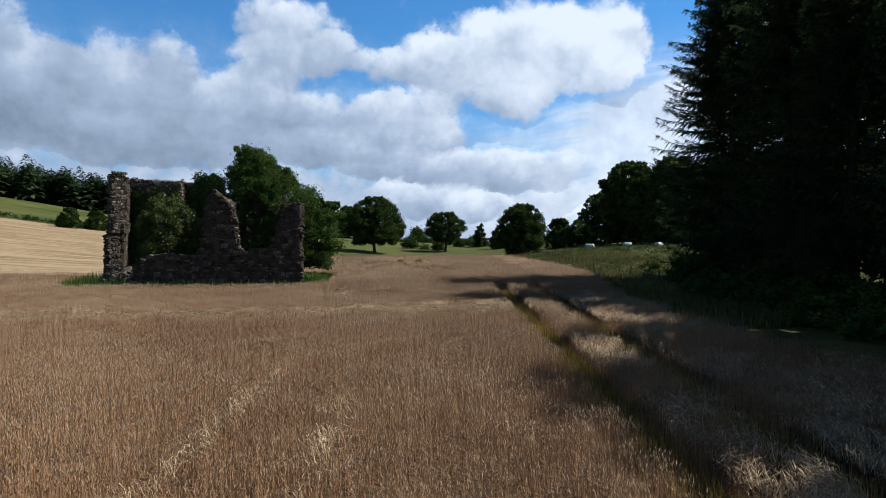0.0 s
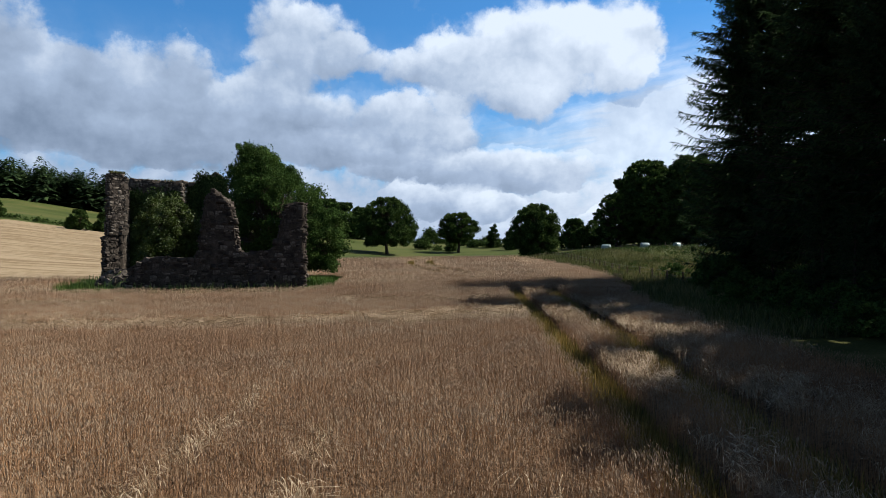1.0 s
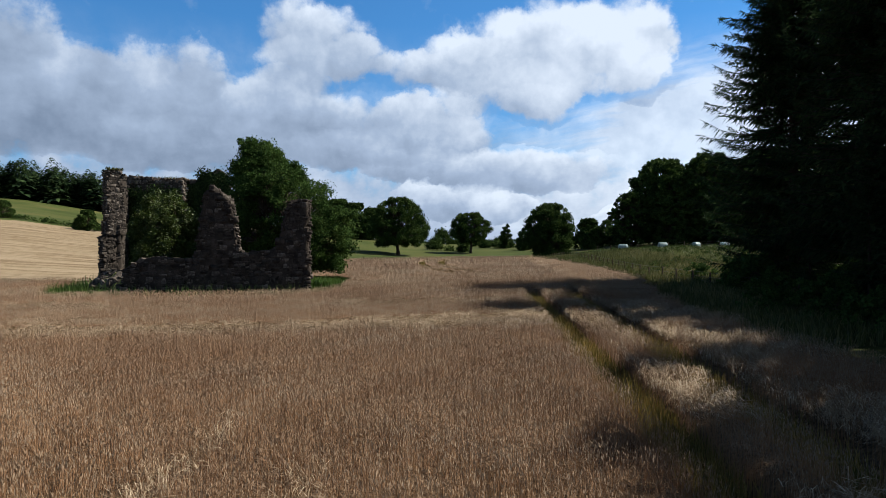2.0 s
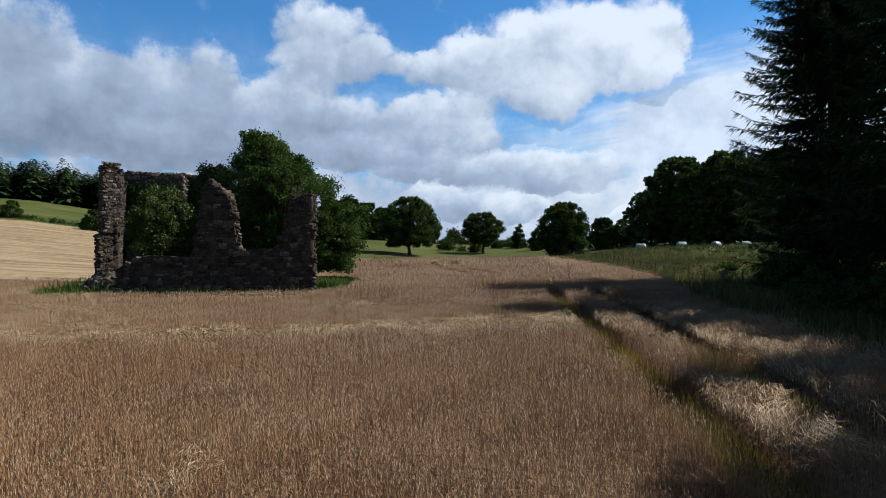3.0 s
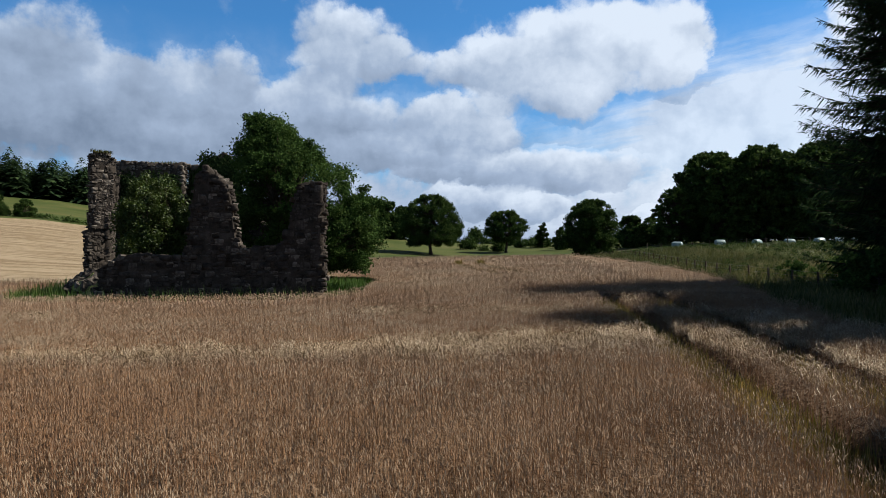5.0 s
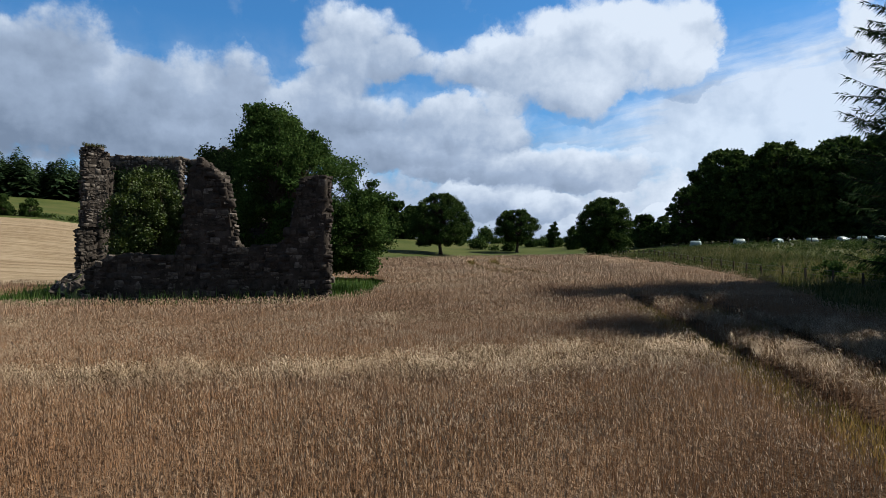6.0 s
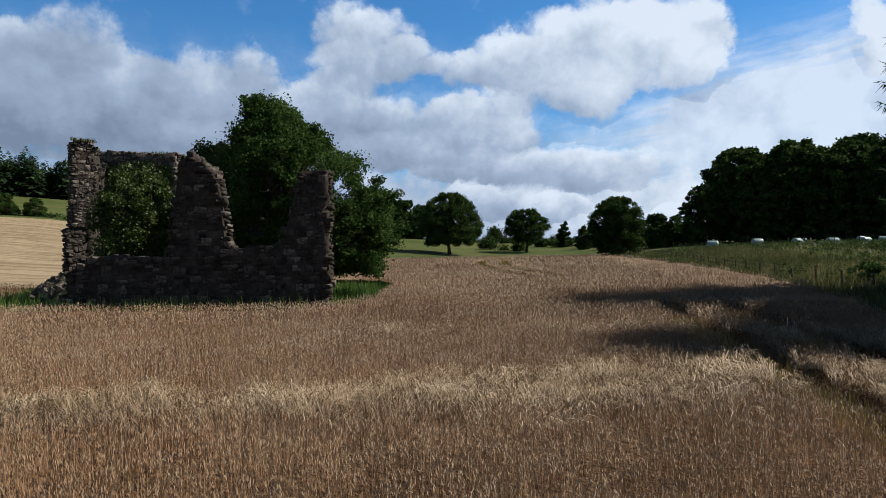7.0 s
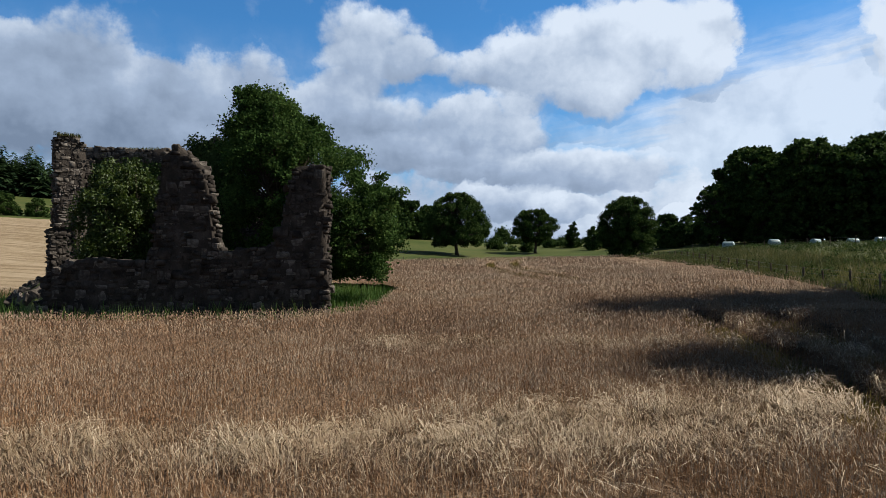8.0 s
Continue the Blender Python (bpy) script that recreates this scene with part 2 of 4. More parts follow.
M_MORTAR = material("lime_mortar", [(0.3, (0.0159, 0.0136, 0.0118)), (0.55, (0.0357, 0.0302, 0.0254)), (0.75, (0.0635, 0.0541, 0.0461))], 1.6, 18, 0.97, 1.0, 0.05, detail=8)
M_BARK = material("bark", [(0.3, (0.0175, 0.014, 0.01)), (0.55, (0.0425, 0.034, 0.025)), (0.75, (0.075, 0.0625, 0.0475))], 3, 24, 0.95, 0.8, 0.03, stretch=(1, 1, 0.25))
M_LEAF = material("sycamore_leaf", [(0.25, (0.0149, 0.0327, 0.0081)), (0.5, (0.0306, 0.0621, 0.0143)), (0.75, (0.058, 0.0949, 0.0238))], 0.5, 5, 0.86, 0, per_piece=-0.45, translucent=0.28)
M_IVY = material("ivy_leaf", [(0.25, (0.0089, 0.018, 0.0068)), (0.5, (0.0201, 0.0359, 0.0112)), (0.8, (0.0448, 0.0672, 0.0224))], 0.8, 6, 0.86, 0, per_piece=-0.4, translucent=0.1)
M_LEAF_BUSH = material("elder_leaf", [(0.25, (0.0151, 0.0289, 0.0041)), (0.5, (0.0289, 0.0508, 0.0069)), (0.75, (0.0495, 0.0686, 0.0123))], 0.6, 5, 0.55, 0, per_piece=-0.45, translucent=0.3)
M_LEAF_FAR = material("oak_leaf", [(0.25, (0.0126, 0.0265, 0.0068)), (0.5, (0.0254, 0.048, 0.011)), (0.75, (0.0473, 0.0745, 0.0188))], 0.15, 2, 0.88, 0, per_piece=-0.5, translucent=0.2)
M_NEEDLE = material("spruce_needle", [(0.25, (0.0091, 0.0199, 0.0091)), (0.5, (0.0199, 0.0391, 0.0158)), (0.8, (0.0446, 0.0726, 0.0268))], 0.3, 4, 0.9, 0, per_piece=-0.5, translucent=0.35)
M_GRASS = material("tall_grass", [(0.25, (0.0206, 0.0308, 0.0061)), (0.5, (0.0537, 0.0593, 0.014)), (0.75, (0.1322, 0.1186, 0.0484))], 0.12, 3, 0.7, 0, per_piece=-0.4, translucent=0.35)
M_MEADOW = material("meadow_grass", [(0.3, (0.0198, 0.0331, 0.0064)), (0.5, (0.0476, 0.0642, 0.0137)), (0.72, (0.0951, 0.1069, 0.0366))], 0.09, 1.2, 0.7, 0, per_piece=-0.35, translucent=0.3)
M_RUT = material("rut_weed", [(0.25, (0.0666, 0.0636, 0.0132)), (0.5, (0.1466, 0.1098, 0.0264)), (0.78, (0.2931, 0.1966, 0.066))], 0.5, 3, 0.7, 0, per_piece=-0.4, translucent=0.3)
M_GREEN = material("lush_grass", [(0.25, (0.0244, 0.0593, 0.0084)), (0.5, (0.0419, 0.0909, 0.0139)), (0.8, (0.0909, 0.1327, 0.0279))], 0.3, 3, 0.7, 0, per_piece=-0.4, translucent=0.35)
M_POST = material("weathered_post", [(0.3, (0.031, 0.0231, 0.0163)), (0.55, (0.0682, 0.0523, 0.0374)), (0.75, (0.1178, 0.0935, 0.0672))], 6, 40, 0.95, 0.5, 0.01, per_piece=0.3, stretch=(1, 1, 0.15))
M_WIRE = material("fence_wire", [(0.3, (0.07, 0.07, 0.07)), (0.7, (0.126, 0.126, 0.1225))], 8, 60, 0.5, 0, metallic=0.8)
M_BALE = material("bale_wrap", [(0.3, (0.1181, 0.1732, 0.1628)), (0.5, (0.1465, 0.1995, 0.189)), (0.7, (0.1795, 0.2257, 0.2178))], 1.5, 14, 0.35, 0.5, 0.03, per_piece=0.15)
M_MOSS = material("moss_and_turf", [(0.3, (0.05, 0.07, 0.02)), (0.55, (0.12, 0.13, 0.05)), (0.75, (0.24, 0.23, 0.13))], 2, 20, 0.95, 1.0, 0.05)
M_SOIL = material("rut_soil", [(0.3, (0.0344, 0.031, 0.011)), (0.5, (0.0689, 0.0586, 0.0207)), (0.72, (0.1171, 0.0964, 0.0378))], 0.8, 12, 0.97, 0.8, 0.06, detail=8)

# ---------------------------------------------------------------- small building helpers
rng = np.random.default_rng(7)


def mesh_of(name, verts, faces, mats=(), index=None, smooth=False):
    """A mesh from arrays; faces is one array, or a list of arrays, of vertex numbers."""
    me = bpy.data.meshes.new(name)
    verts = np.asarray(verts, dtype=np.float32).reshape(-1, 3)
    groups = [np.asarray(f, dtype=np.int32) for f in (faces if isinstance(faces, list) else [faces])]
    groups = [g for g in groups if len(g)]
    loops = np.concatenate([g.ravel() for g in groups])
    sizes = np.concatenate([np.full(len(g), g.shape[1], dtype=np.int32) for g in groups])
    starts = np.concatenate([[0], np.cumsum(sizes)[:-1]]).astype(np.int32)
    me.vertices.add(len(verts))
    me.vertices.foreach_set("co", verts.ravel())
    me.loops.add(len(loops))
    me.loops.foreach_set("vertex_index", loops)
    me.polygons.add(len(sizes))
    me.polygons.foreach_set("loop_start", starts)
    me.polygons.foreach_set("loop_total", sizes)
    if index is not None:
        me.polygons.foreach_set("material_index", np.asarray(index, dtype=np.int32))
    if smooth:
        me.polygons.foreach_set("use_smooth", np.ones(len(sizes), dtype=bool))
    for m in mats:
        me.materials.append(m)
    me.update(calc_edges=True)
    me.validate()
    return me


def part(name, data, mat=None, parent=None, label=""):
    """Links a bmesh or a mesh as one object under a thing or a part."""
    if isinstance(data, bmesh.types.BMesh):
        me = bpy.data.meshes.new(name)
        data.to_mesh(me)
        data.free()
    else:
        me = data
    if mat is not None and not me.materials:
        me.materials.append(mat)
    ob = new(name, me)
    ob.parent = parent
    return tagged(ob, label)


def empty(name, at, label, category, group="", kind=""):
    ob = new(name)
    ob.location = at
    ob.empty_display_size = 0.3
    return tagged(ob, label, category, group, kind)


def smooth01(a, lo, hi):
    t = np.clip((np.asarray(a, float) - lo) / (hi - lo), 0, 1)
    return t * t * (3 - 2 * t)


def wavy(x, y, s, k=0.0):
    """Cheap smooth unevenness over arrays."""
    return (np.sin(x * s + 1.3 + k) * np.cos(y * s * 0.83 + 0.4 * k) + 0.5 * np.sin(x * s * 2.3 - y * s * 1.7 + k) + 0.3 * np.cos(x * s * 4.1 + y * s * 3.7 + 2 * k)) / 1.8


# ---------------------------------------------------------------- the lie of the land


def soil(x, y):
    """Height of the bare ground."""
    x, y = np.asarray(x, float), np.asarray(y, float)
    yy = np.maximum(y, -20)
    z = -0.05 + 0.0285 * (np.minimum(yy, 96) - 18) + 0.008 * np.clip(x, -30, 60)
    z = z + 0.042 * np.maximum(np.clip(x, 0, 80) - 14, 0) * smooth01(y, 30, 90)
    z = z + np.where(yy < 12, 0.0005 * (12 - yy) ** 2, 0)
    r, b = np.hypot(x, y), np.degrees(np.arctan2(x, np.maximum(y, 1e-3)))
    b = np.where(y < 0, np.sign(x) * 90, b)
    height = np.interp(b, [-90, -60, -36, -29, -22, -10, -3.5, 0, 5, 10, 20, 40, 90], [10, 16, 21, 19.5, 14.5, 9.5, 7.8, 6.0, 5.5, 4, 3.5, 3, 3])
    begin = np.interp(b, [-40, -16, -8, 0, 10, 40], [50, 50, 120, 140, 150, 150])
    far = np.interp(b, [-40, -10, -3, 5, 40], [265, 262, 270, 310, 300])
    rise = np.clip((r - begin) / (far - begin), 0, 1)
    z = z + height * rise ** 1.25
    z = z - 1.1 * smooth01(y, 98, 135) * (1 - smooth01(r, 170, 260)) * smooth01(b, -14, -5) * (1 - smooth01(b, 10, 16))
    z = z + 0.6 * smooth01(x, 22, 32) * (1 - smooth01(x, 42, 58)) * smooth01(y, 70, 105) * (1 - smooth01(y, 130, 170))
    return z + 0.04 * wavy(x, y, 0.23) * (1 - smooth01(r, 60, 120))


def verge_x(y):
    """Where the crop ends towards the trees."""
    return np.interp(y, [-40, 15, 26, 36, 45, 52, 60, 76, 90, 100, 125], [13, 12.2, 11.9, 12.8, 14.8, 16.7, 17.5, 17.7, 17.3, 16.9, 16]) + 0.25 * np.sin(np.asarray(y) * 0.9)


def rut_lines(x, y):
    """Distance to the nearest wheel rut of the near tramline."""
    left = 3.55 + 0.082 * y
    d = np.minimum(np.abs(x - left), np.abs(x - left - 2.1 - 0.004 * y))
    return d + 2.0 * smooth01(y, 42, 48)


def far_marks(x, y):
    """How deep the older wheel marks lie that curve away across the field."""
    c = np.interp(y, [62, 66, 70, 74, 78, 82, 86, 90, 94, 100], [3.9, 2.7, 1.9, 1.35, 1.15, 1.2, 1.6, 2.7, 4.6, 8.5])
    d = np.minimum(np.abs(x - c), np.abs(x - c - 2.2))
    return np.exp(-(d / 0.42) ** 2) * smooth01(y, 58, 66)


def by_ruin(x, y):
    return ((np.abs(x + 13.1) / 8.9) ** 4 + (np.abs(y - 50.5) / 8.5) ** 4) < 1 + 0.10 * wavy(x, y, 0.9)


def in_crop(x, y, ruts=True):
    x, y = np.asarray(x, float), np.asarray(y, float)
    limit = np.where(x < -20, 52.6 + 0.2 * (x + 20), np.where(x < -13.2, 52.6 + (x + 20) * 6, np.where(x < 5, 93.5 + 0.25 * (x + 13), 126)))
    ok = (x < verge_x(y)) & (y < limit) & (y < 126) & ~by_ruin(x, y)
    if ruts:
        ok &= far_marks(x, y) < 0.55
        ok &= rut_lines(x, y) > np.interp(y, [8, 20, 34], [0.32, 0.42, 0.45]) + 0.08 * wavy(x, y, 2.1)
    return ok


def sheet(name, xs, ys, keep, lift, mats, flat_index=None):
    """A sheet over the land on a grid, of the cells that keep() accepts."""
    X, Y = np.meshgrid(xs, ys)
    Z = soil(X, Y) + lift(X, Y)
    n = len(xs)
    i, j = np.meshgrid(np.arange(len(xs) - 1), np.arange(len(ys) - 1))
    a = (j * n + i).ravel()
    cx, cy = (X[:-1, :-1] + X[1:, 1:]).ravel() / 2, (Y[:-1, :-1] + Y[1:, 1:]).ravel() / 2
    a = a[keep(cx, cy)]
    return mesh_of(name, np.stack([X, Y, Z], -1), np.stack([a, a + 1, a + n + 1, a + n], -1), mats, smooth=True)


# the ground, one sheet out to the horizon
rings = np.concatenate([np.linspace(0, 60, 61), np.geomspace(62, 320, 60), np.geomspace(345, 4200, 26)])
turns = np.linspace(0, 2 * np.pi, 241)[:-1]
RR, TT = np.meshgrid(rings, turns)
GX, GY = RR * np.sin(TT), 20 + RR * np.cos(TT)
GZ = soil(GX, GY)
nr = len(rings)
ii, jj = np.meshgrid(np.arange(nr - 1), np.arange(len(turns)))
k0, k1 = (jj * nr + ii).ravel(), (((jj + 1) % len(turns)) * nr + ii).ravel()
ground_faces = np.stack([k0, k0 + 1, k1 + 1, k1], -1)
gcx, gcy = GX.ravel()[k0], GY.ravel()[k0]
ground_kind = np.where(np.hypot(gcx, gcy) > 118, 1, 0)
ground_kind = np.where(in_crop(gcx, gcy, False), 2, ground_kind)
ground_kind = np.where((gcx > 10) & (gcy < 190), 0, ground_kind)
ground = new("ground", mesh_of("ground", np.stack([GX, GY, GZ], -1), ground_faces, (M_EARTH, M_PASTURE, M_SOIL), ground_kind, smooth=True))
tagged(ground, "rough grass and green pasture over gently rising farmland", "ground", kind="structure")

# harvested field on the slope
def in_stubble(x, y):
    r, b = np.hypot(x, y), np.degrees(np.arctan2(x, y))
    top = np.interp(b, [-60, -36, -29, -22, -15, -10], [150, 152, 150, 140, 120, 100])
    slope = (r < top) & (b > -60) & (x < -9) & (y > 30) & (y > 53 + 0.2 * (x + 20)) & (y > 53 + (x + 20) * 6)
    strip = (x > -26) & (x < 5) & (y > 80) & (y < 120)
    return ~in_crop(x, y, False) & ~by_ruin(x, y) & (slope | strip)


stubble = new("stubble_field", sheet("stubble_field", np.arange(-140, 6.5, 1.0), np.arange(30, 160, 1.0), in_stubble, lambda x, y: 0.06 + 0 * x, (M_STUBBLE,)))
tagged(stubble, "pale golden harvested stubble field on the slope", "stubble field", kind="structure")

# ---------------------------------------------------------------- the standing crop
def pale_band(x, y):
    """A strip across the field where wind and rain have laid the crop."""
    mid = np.interp(x, [-30, -17, -10, -5, 0, 3, 6], [29.0, 28.4, 27.6, 28.1, 28.9, 29.9, 31.0]) + 0.5 * wavy(x, y, 0.45)
    wide = np.interp(x, [-30, -10, 0, 5], [0.75, 0.7, 1.0, 1.6])
    return np.exp(-((y - mid) / wide) ** 2) * (0.95 + 0.5 * wavy(x, y, 1.3, 3) + 0.3 * wavy(x, y, 3.3, 1))


def band(x, y):
    """How much the crop is laid over: the pale strip, old wheel marks and tufts beside the ruts."""
    across = pale_band(x, y) + 0.35 * np.exp(-((y - (36.5 + 0.03 * x)) / 1.0) ** 2) * smooth01(wavy(x, y, 0.35, 6), -0.2, 0.4)
    across = np.maximum(across, 0.45 * np.exp(-((y - 30.4) / 0.4) ** 2) * smooth01(-x, 8, 12))
    marks = np.exp(-((x + 3.45 - 0.043 * y + 0.1 * wavy(x, y, 1.0)) / 0.15) ** 2) * smooth01(y, 5, 7) * (1 - smooth01(y, 15.5, 17.2)) * (0.6 + 0.35 * wavy(x, y, 1.5, 2))
    marks2 = 0.55 * np.exp(-((x + 1.0) / 0.2) ** 2) * smooth01(y, 6, 8) * (1 - smooth01(y, 14.5, 15.5)) * smooth01(wavy(x, y, 1.2), -0.3, 0.3)
    edge = 0.7 * smooth01(x, 3.3 + 0.082 * y, 4.6 + 0.082 * y) * (1 - 0.7 * smooth01(x, 7.2 + 0.082 * y, 9.5 + 0.082 * y)) * (1 - smooth01(y, 40, 50)) * smooth01(wavy(x, y, 0.75, 2), -0.35, 0.35)
    tufts = 0.6 * smooth01(wavy(x, y, 0.55, 9) + 0.5 * wavy(x, y, 2.3, 4), 0.75, 1.1) * smooth01(x, -1, 3) * (1 - smooth01(y, 30, 36))
    return np.clip(np.maximum.reduce([across, marks, marks2, edge, tufts]), 0, 1)


def crop_height(x, y):
    base = np.interp(y, [10, 22, 32, 42, 65], [0.4, 0.42, 0.46, 0.5, 0.58])
    base = 0.03 + (base - 0.03) * smooth01(rut_lines(x, y), 0.36, 0.85)
    return base - 0.4 * far_marks(x, y) - 0.12 * band(x, y) * (y < 44) * (base > 0.3) + 0.04 * wavy(x, y, 1.3) + 0.03 * wavy(x, y, 4.1, 1)


# the near sheet is coloured dark for the shade down among the stalks
crop = new("wheat_crop", sheet("wheat_crop", np.arange(-36, 19.2, 0.33), np.arange(2, 44.1, 0.33), in_crop, crop_height, (M_CROP_SHADE,)))
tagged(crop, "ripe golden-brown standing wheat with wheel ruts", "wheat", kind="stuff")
top_y = np.arange(2, 44.1, 0.33)[-1]

def marked(x, y):
    return (x > -1.5) & (x < 11) & (y > 60) & (y < 103)


part("marked_crop", sheet("marked_crop", np.arange(-2.5, 12, 0.14), np.arange(59, 104, 0.28), lambda x, y: in_crop(x, y) & marked(x, y), crop_height, (M_WHEAT_MASS,)), None, crop)
part("far_crop", sheet("far_crop", np.arange(-36, 19.2, 0.34), np.arange(top_y, 127, 0.6), lambda x, y: in_crop(x, y) & ~marked(x, y), crop_height, (M_WHEAT_MASS,)), None, crop)
part("near_crop", sheet("near_crop", np.arange(-36, 19.2, 1.0), np.arange(-38, 2.1, 1.0), in_crop, crop_height, (M_WHEAT_MASS,)), None, crop)


def sown(y0, y1, density):
    """Places in the crop between two distances, thinned in clumps, and how far each is laid over."""
    xa, xb = -34.0, 18.6
    n = int((xb - xa) * (y1 - y0) * density)
    x, y = rng.uniform(xa, xb, n), rng.uniform(y0, y1, n)
    ok = (x > -0.6 * y - 1.5) & (x < 0.8 * y + 1.5)
    x, y = x[ok], y[ok]
    ok = in_crop(x, y) & (far_marks(x, y) < 0.4) & ((x < 9.5 + 0.05 * y) | (rng.random(len(x)) < 0.5))
    x, y = x[ok], y[ok]
    ok = rng.random(len(x)) < 0.76 + 0.3 * wavy(x, y, 6.0, 4) + 0.2 * wavy(x, y, 2.6, 7)
    return x[ok], y[ok]


def stalks(name, y0, y1, density, size, long=1.0, wide=1.0):
    """Standing stalks, each a thin stem and a nodding ear."""
    x, y = sown(y0, y1, density)
    up = rng.random(len(x)) > band(x, y) * 1.05
    x, y = x[up], y[up]
    n = len(x)
    ground_z = soil(x, y)
    z0 = np.where(rut_lines(x, y) < 0.95, ground_z + 0.02, ground_z + crop_height(x, y) - 0.06)
    tall = ground_z + rng.normal(0.7, 0.05, n) + 0.05 * wavy(x, y, 0.8, 3) + 0.045 * wavy(x, y, 3.1, 8) + 0.04 * wavy(x, y, 5.7, 1) - z0
    lean = rng.normal(0.02, 0.065, n)
    turn = rng.normal(3.6, 1.7, n)
    dx, dy = np.cos(turn) * lean, np.sin(turn) * lean
    over = rut_lines(x + dx, y + dy) < 0.34
    dx, dy = np.where(over, 0.12 * dx, dx), np.where(over, 0.12 * dy, dy)
    face = rng.uniform(0, np.pi, n)
    fx, fy = np.cos(face), np.sin(face)
    w = 0.003 * size
    top = np.stack([x + dx, y + dy, z0 + tall], -1)
    a = np.stack([x - fx * w, y - fy * w, z0], -1)
    c = np.stack([x + fx * w, y + fy * w, z0], -1)
    # the ear bends over from the top of the stem, widest below its middle
    length, ew = rng.normal(0.062, 0.013, n) * size * long, rng.normal(0.0048, 0.0009, n) * size * wide
    nod = np.abs(rng.normal(0.35, 0.35, n))
    hx, hy = np.cos(turn + rng.normal(0, 0.6, n)), np.sin(turn + rng.normal(0, 0.6, n))
    tip = top + np.stack([hx * length * np.sin(nod), hy * length * np.sin(nod), length * np.cos(nod)], -1)
    mid = top * 0.6 + tip * 0.4
    e1, e2 = mid + np.stack([fx * ew, fy * ew, 0.3 * ew], -1), mid - np.stack([fx * ew, fy * ew, -0.3 * ew], -1)
    V = np.stack([a, c, top, top - [0, 0, 0.004], e1, tip, e2], 1).reshape(-1, 3)
    k = np.arange(n, dtype=np.int32)[:, None] * 7
    tri = np.concatenate([k + np.array([[0, 1, 2]]), k + np.array([[3, 4, 5]]), k + np.array([[3, 5, 6]])])
    ob = part(name, mesh_of(name, V, tri, (M_STRAW, M_EAR), np.repeat([0, 1, 1], n)), None, crop)
    return tagged(ob, kind="stuff")


def lodged(name, y0, y1, density, size):
    """Straw that has been laid over: arched stalks thrown about in swirls, with the ear at the end."""
    x, y = sown(y0, y1, density)
    b = band(x, y)
    ok = rng.random(len(x)) < b * 1.1
    x, y, b = x[ok], y[ok], b[ok]
    n = len(x)
    swirl = 3.4 + 2.6 * wavy(x, y, 1.9, 5) + 1.6 * wavy(x, y, 5.3, 2) + rng.normal(0, 0.55, n)
    heave = 0.1 * wavy(x, y, 2.7, 1) + 0.06 * wavy(x, y, 7.0, 3)
    reach = rng.uniform(0.22, 0.55, n)
    dx, dy = np.cos(swirl), np.sin(swirl)
    fits = rut_lines(x + dx * reach, y + dy * reach) > 0.3
    reach = np.where(fits, reach, 0.06)
    z = soil(x, y) + 0.46 + heave
    rise = rng.uniform(0.06, 0.27, n)
    w = 0.0042 * size * rng.uniform(0.8, 1.3, n)
    sx, sy = -dy * w, dx * w
    def rib(f, h, k):
        px, py, pz = x + dx * reach * f, y + dy * reach * f, z + h
        return np.stack([px - sx * k, py - sy * k, pz], -1), np.stack([px + sx * k, py + sy * k, pz + 0.4 * w * k], -1)
    a, c = rib(0, 0 * rise, 0.8)
    d, e = rib(0.42, rise, 0.8)
    g, h = rib(0.8, rise * rng.uniform(0.75, 1.15, n), 1.7)
    tip = np.stack([x + dx * reach * 1.05, y + dy * reach * 1.05, z + rise * rng.uniform(0.5, 1.1, n)], -1)
    V = np.stack([a, c, e, d, h, g, tip], 1).reshape(-1, 3)
    k = np.arange(n, dtype=np.int32)[:, None] * 7
    me = mesh_of(name, V, [np.concatenate([k + np.array([[0, 1, 2, 3]]), k + np.array([[3, 2, 4, 5]])]), k + np.array([[5, 4, 6]])], (M_LAID,))
    return tagged(part(name, me, None, crop), kind="stuff")


stalks("wheat_stalks", 5.5, 24, 800, 1.0)
lodged("laid_stalks", 5.5, 24, 620, 0.8)
stalks("inner_stalks", 24, 37, 720, 1.0, 1.0, 1.1)
lodged("inner_laid_stalks", 24, 37, 900, 0.75)
stalks("middle_stalks", 37, 50, 260, 1.6, 0.8, 1.4)
lodged("middle_laid_stalks", 37, 50, 160, 1.4)
stalks("outer_stalks", 50, 72, 90, 2.4, 0.6, 1.8)
stalks("far_stalks", 72, 126, 26, 3.8, 0.5, 2.0)

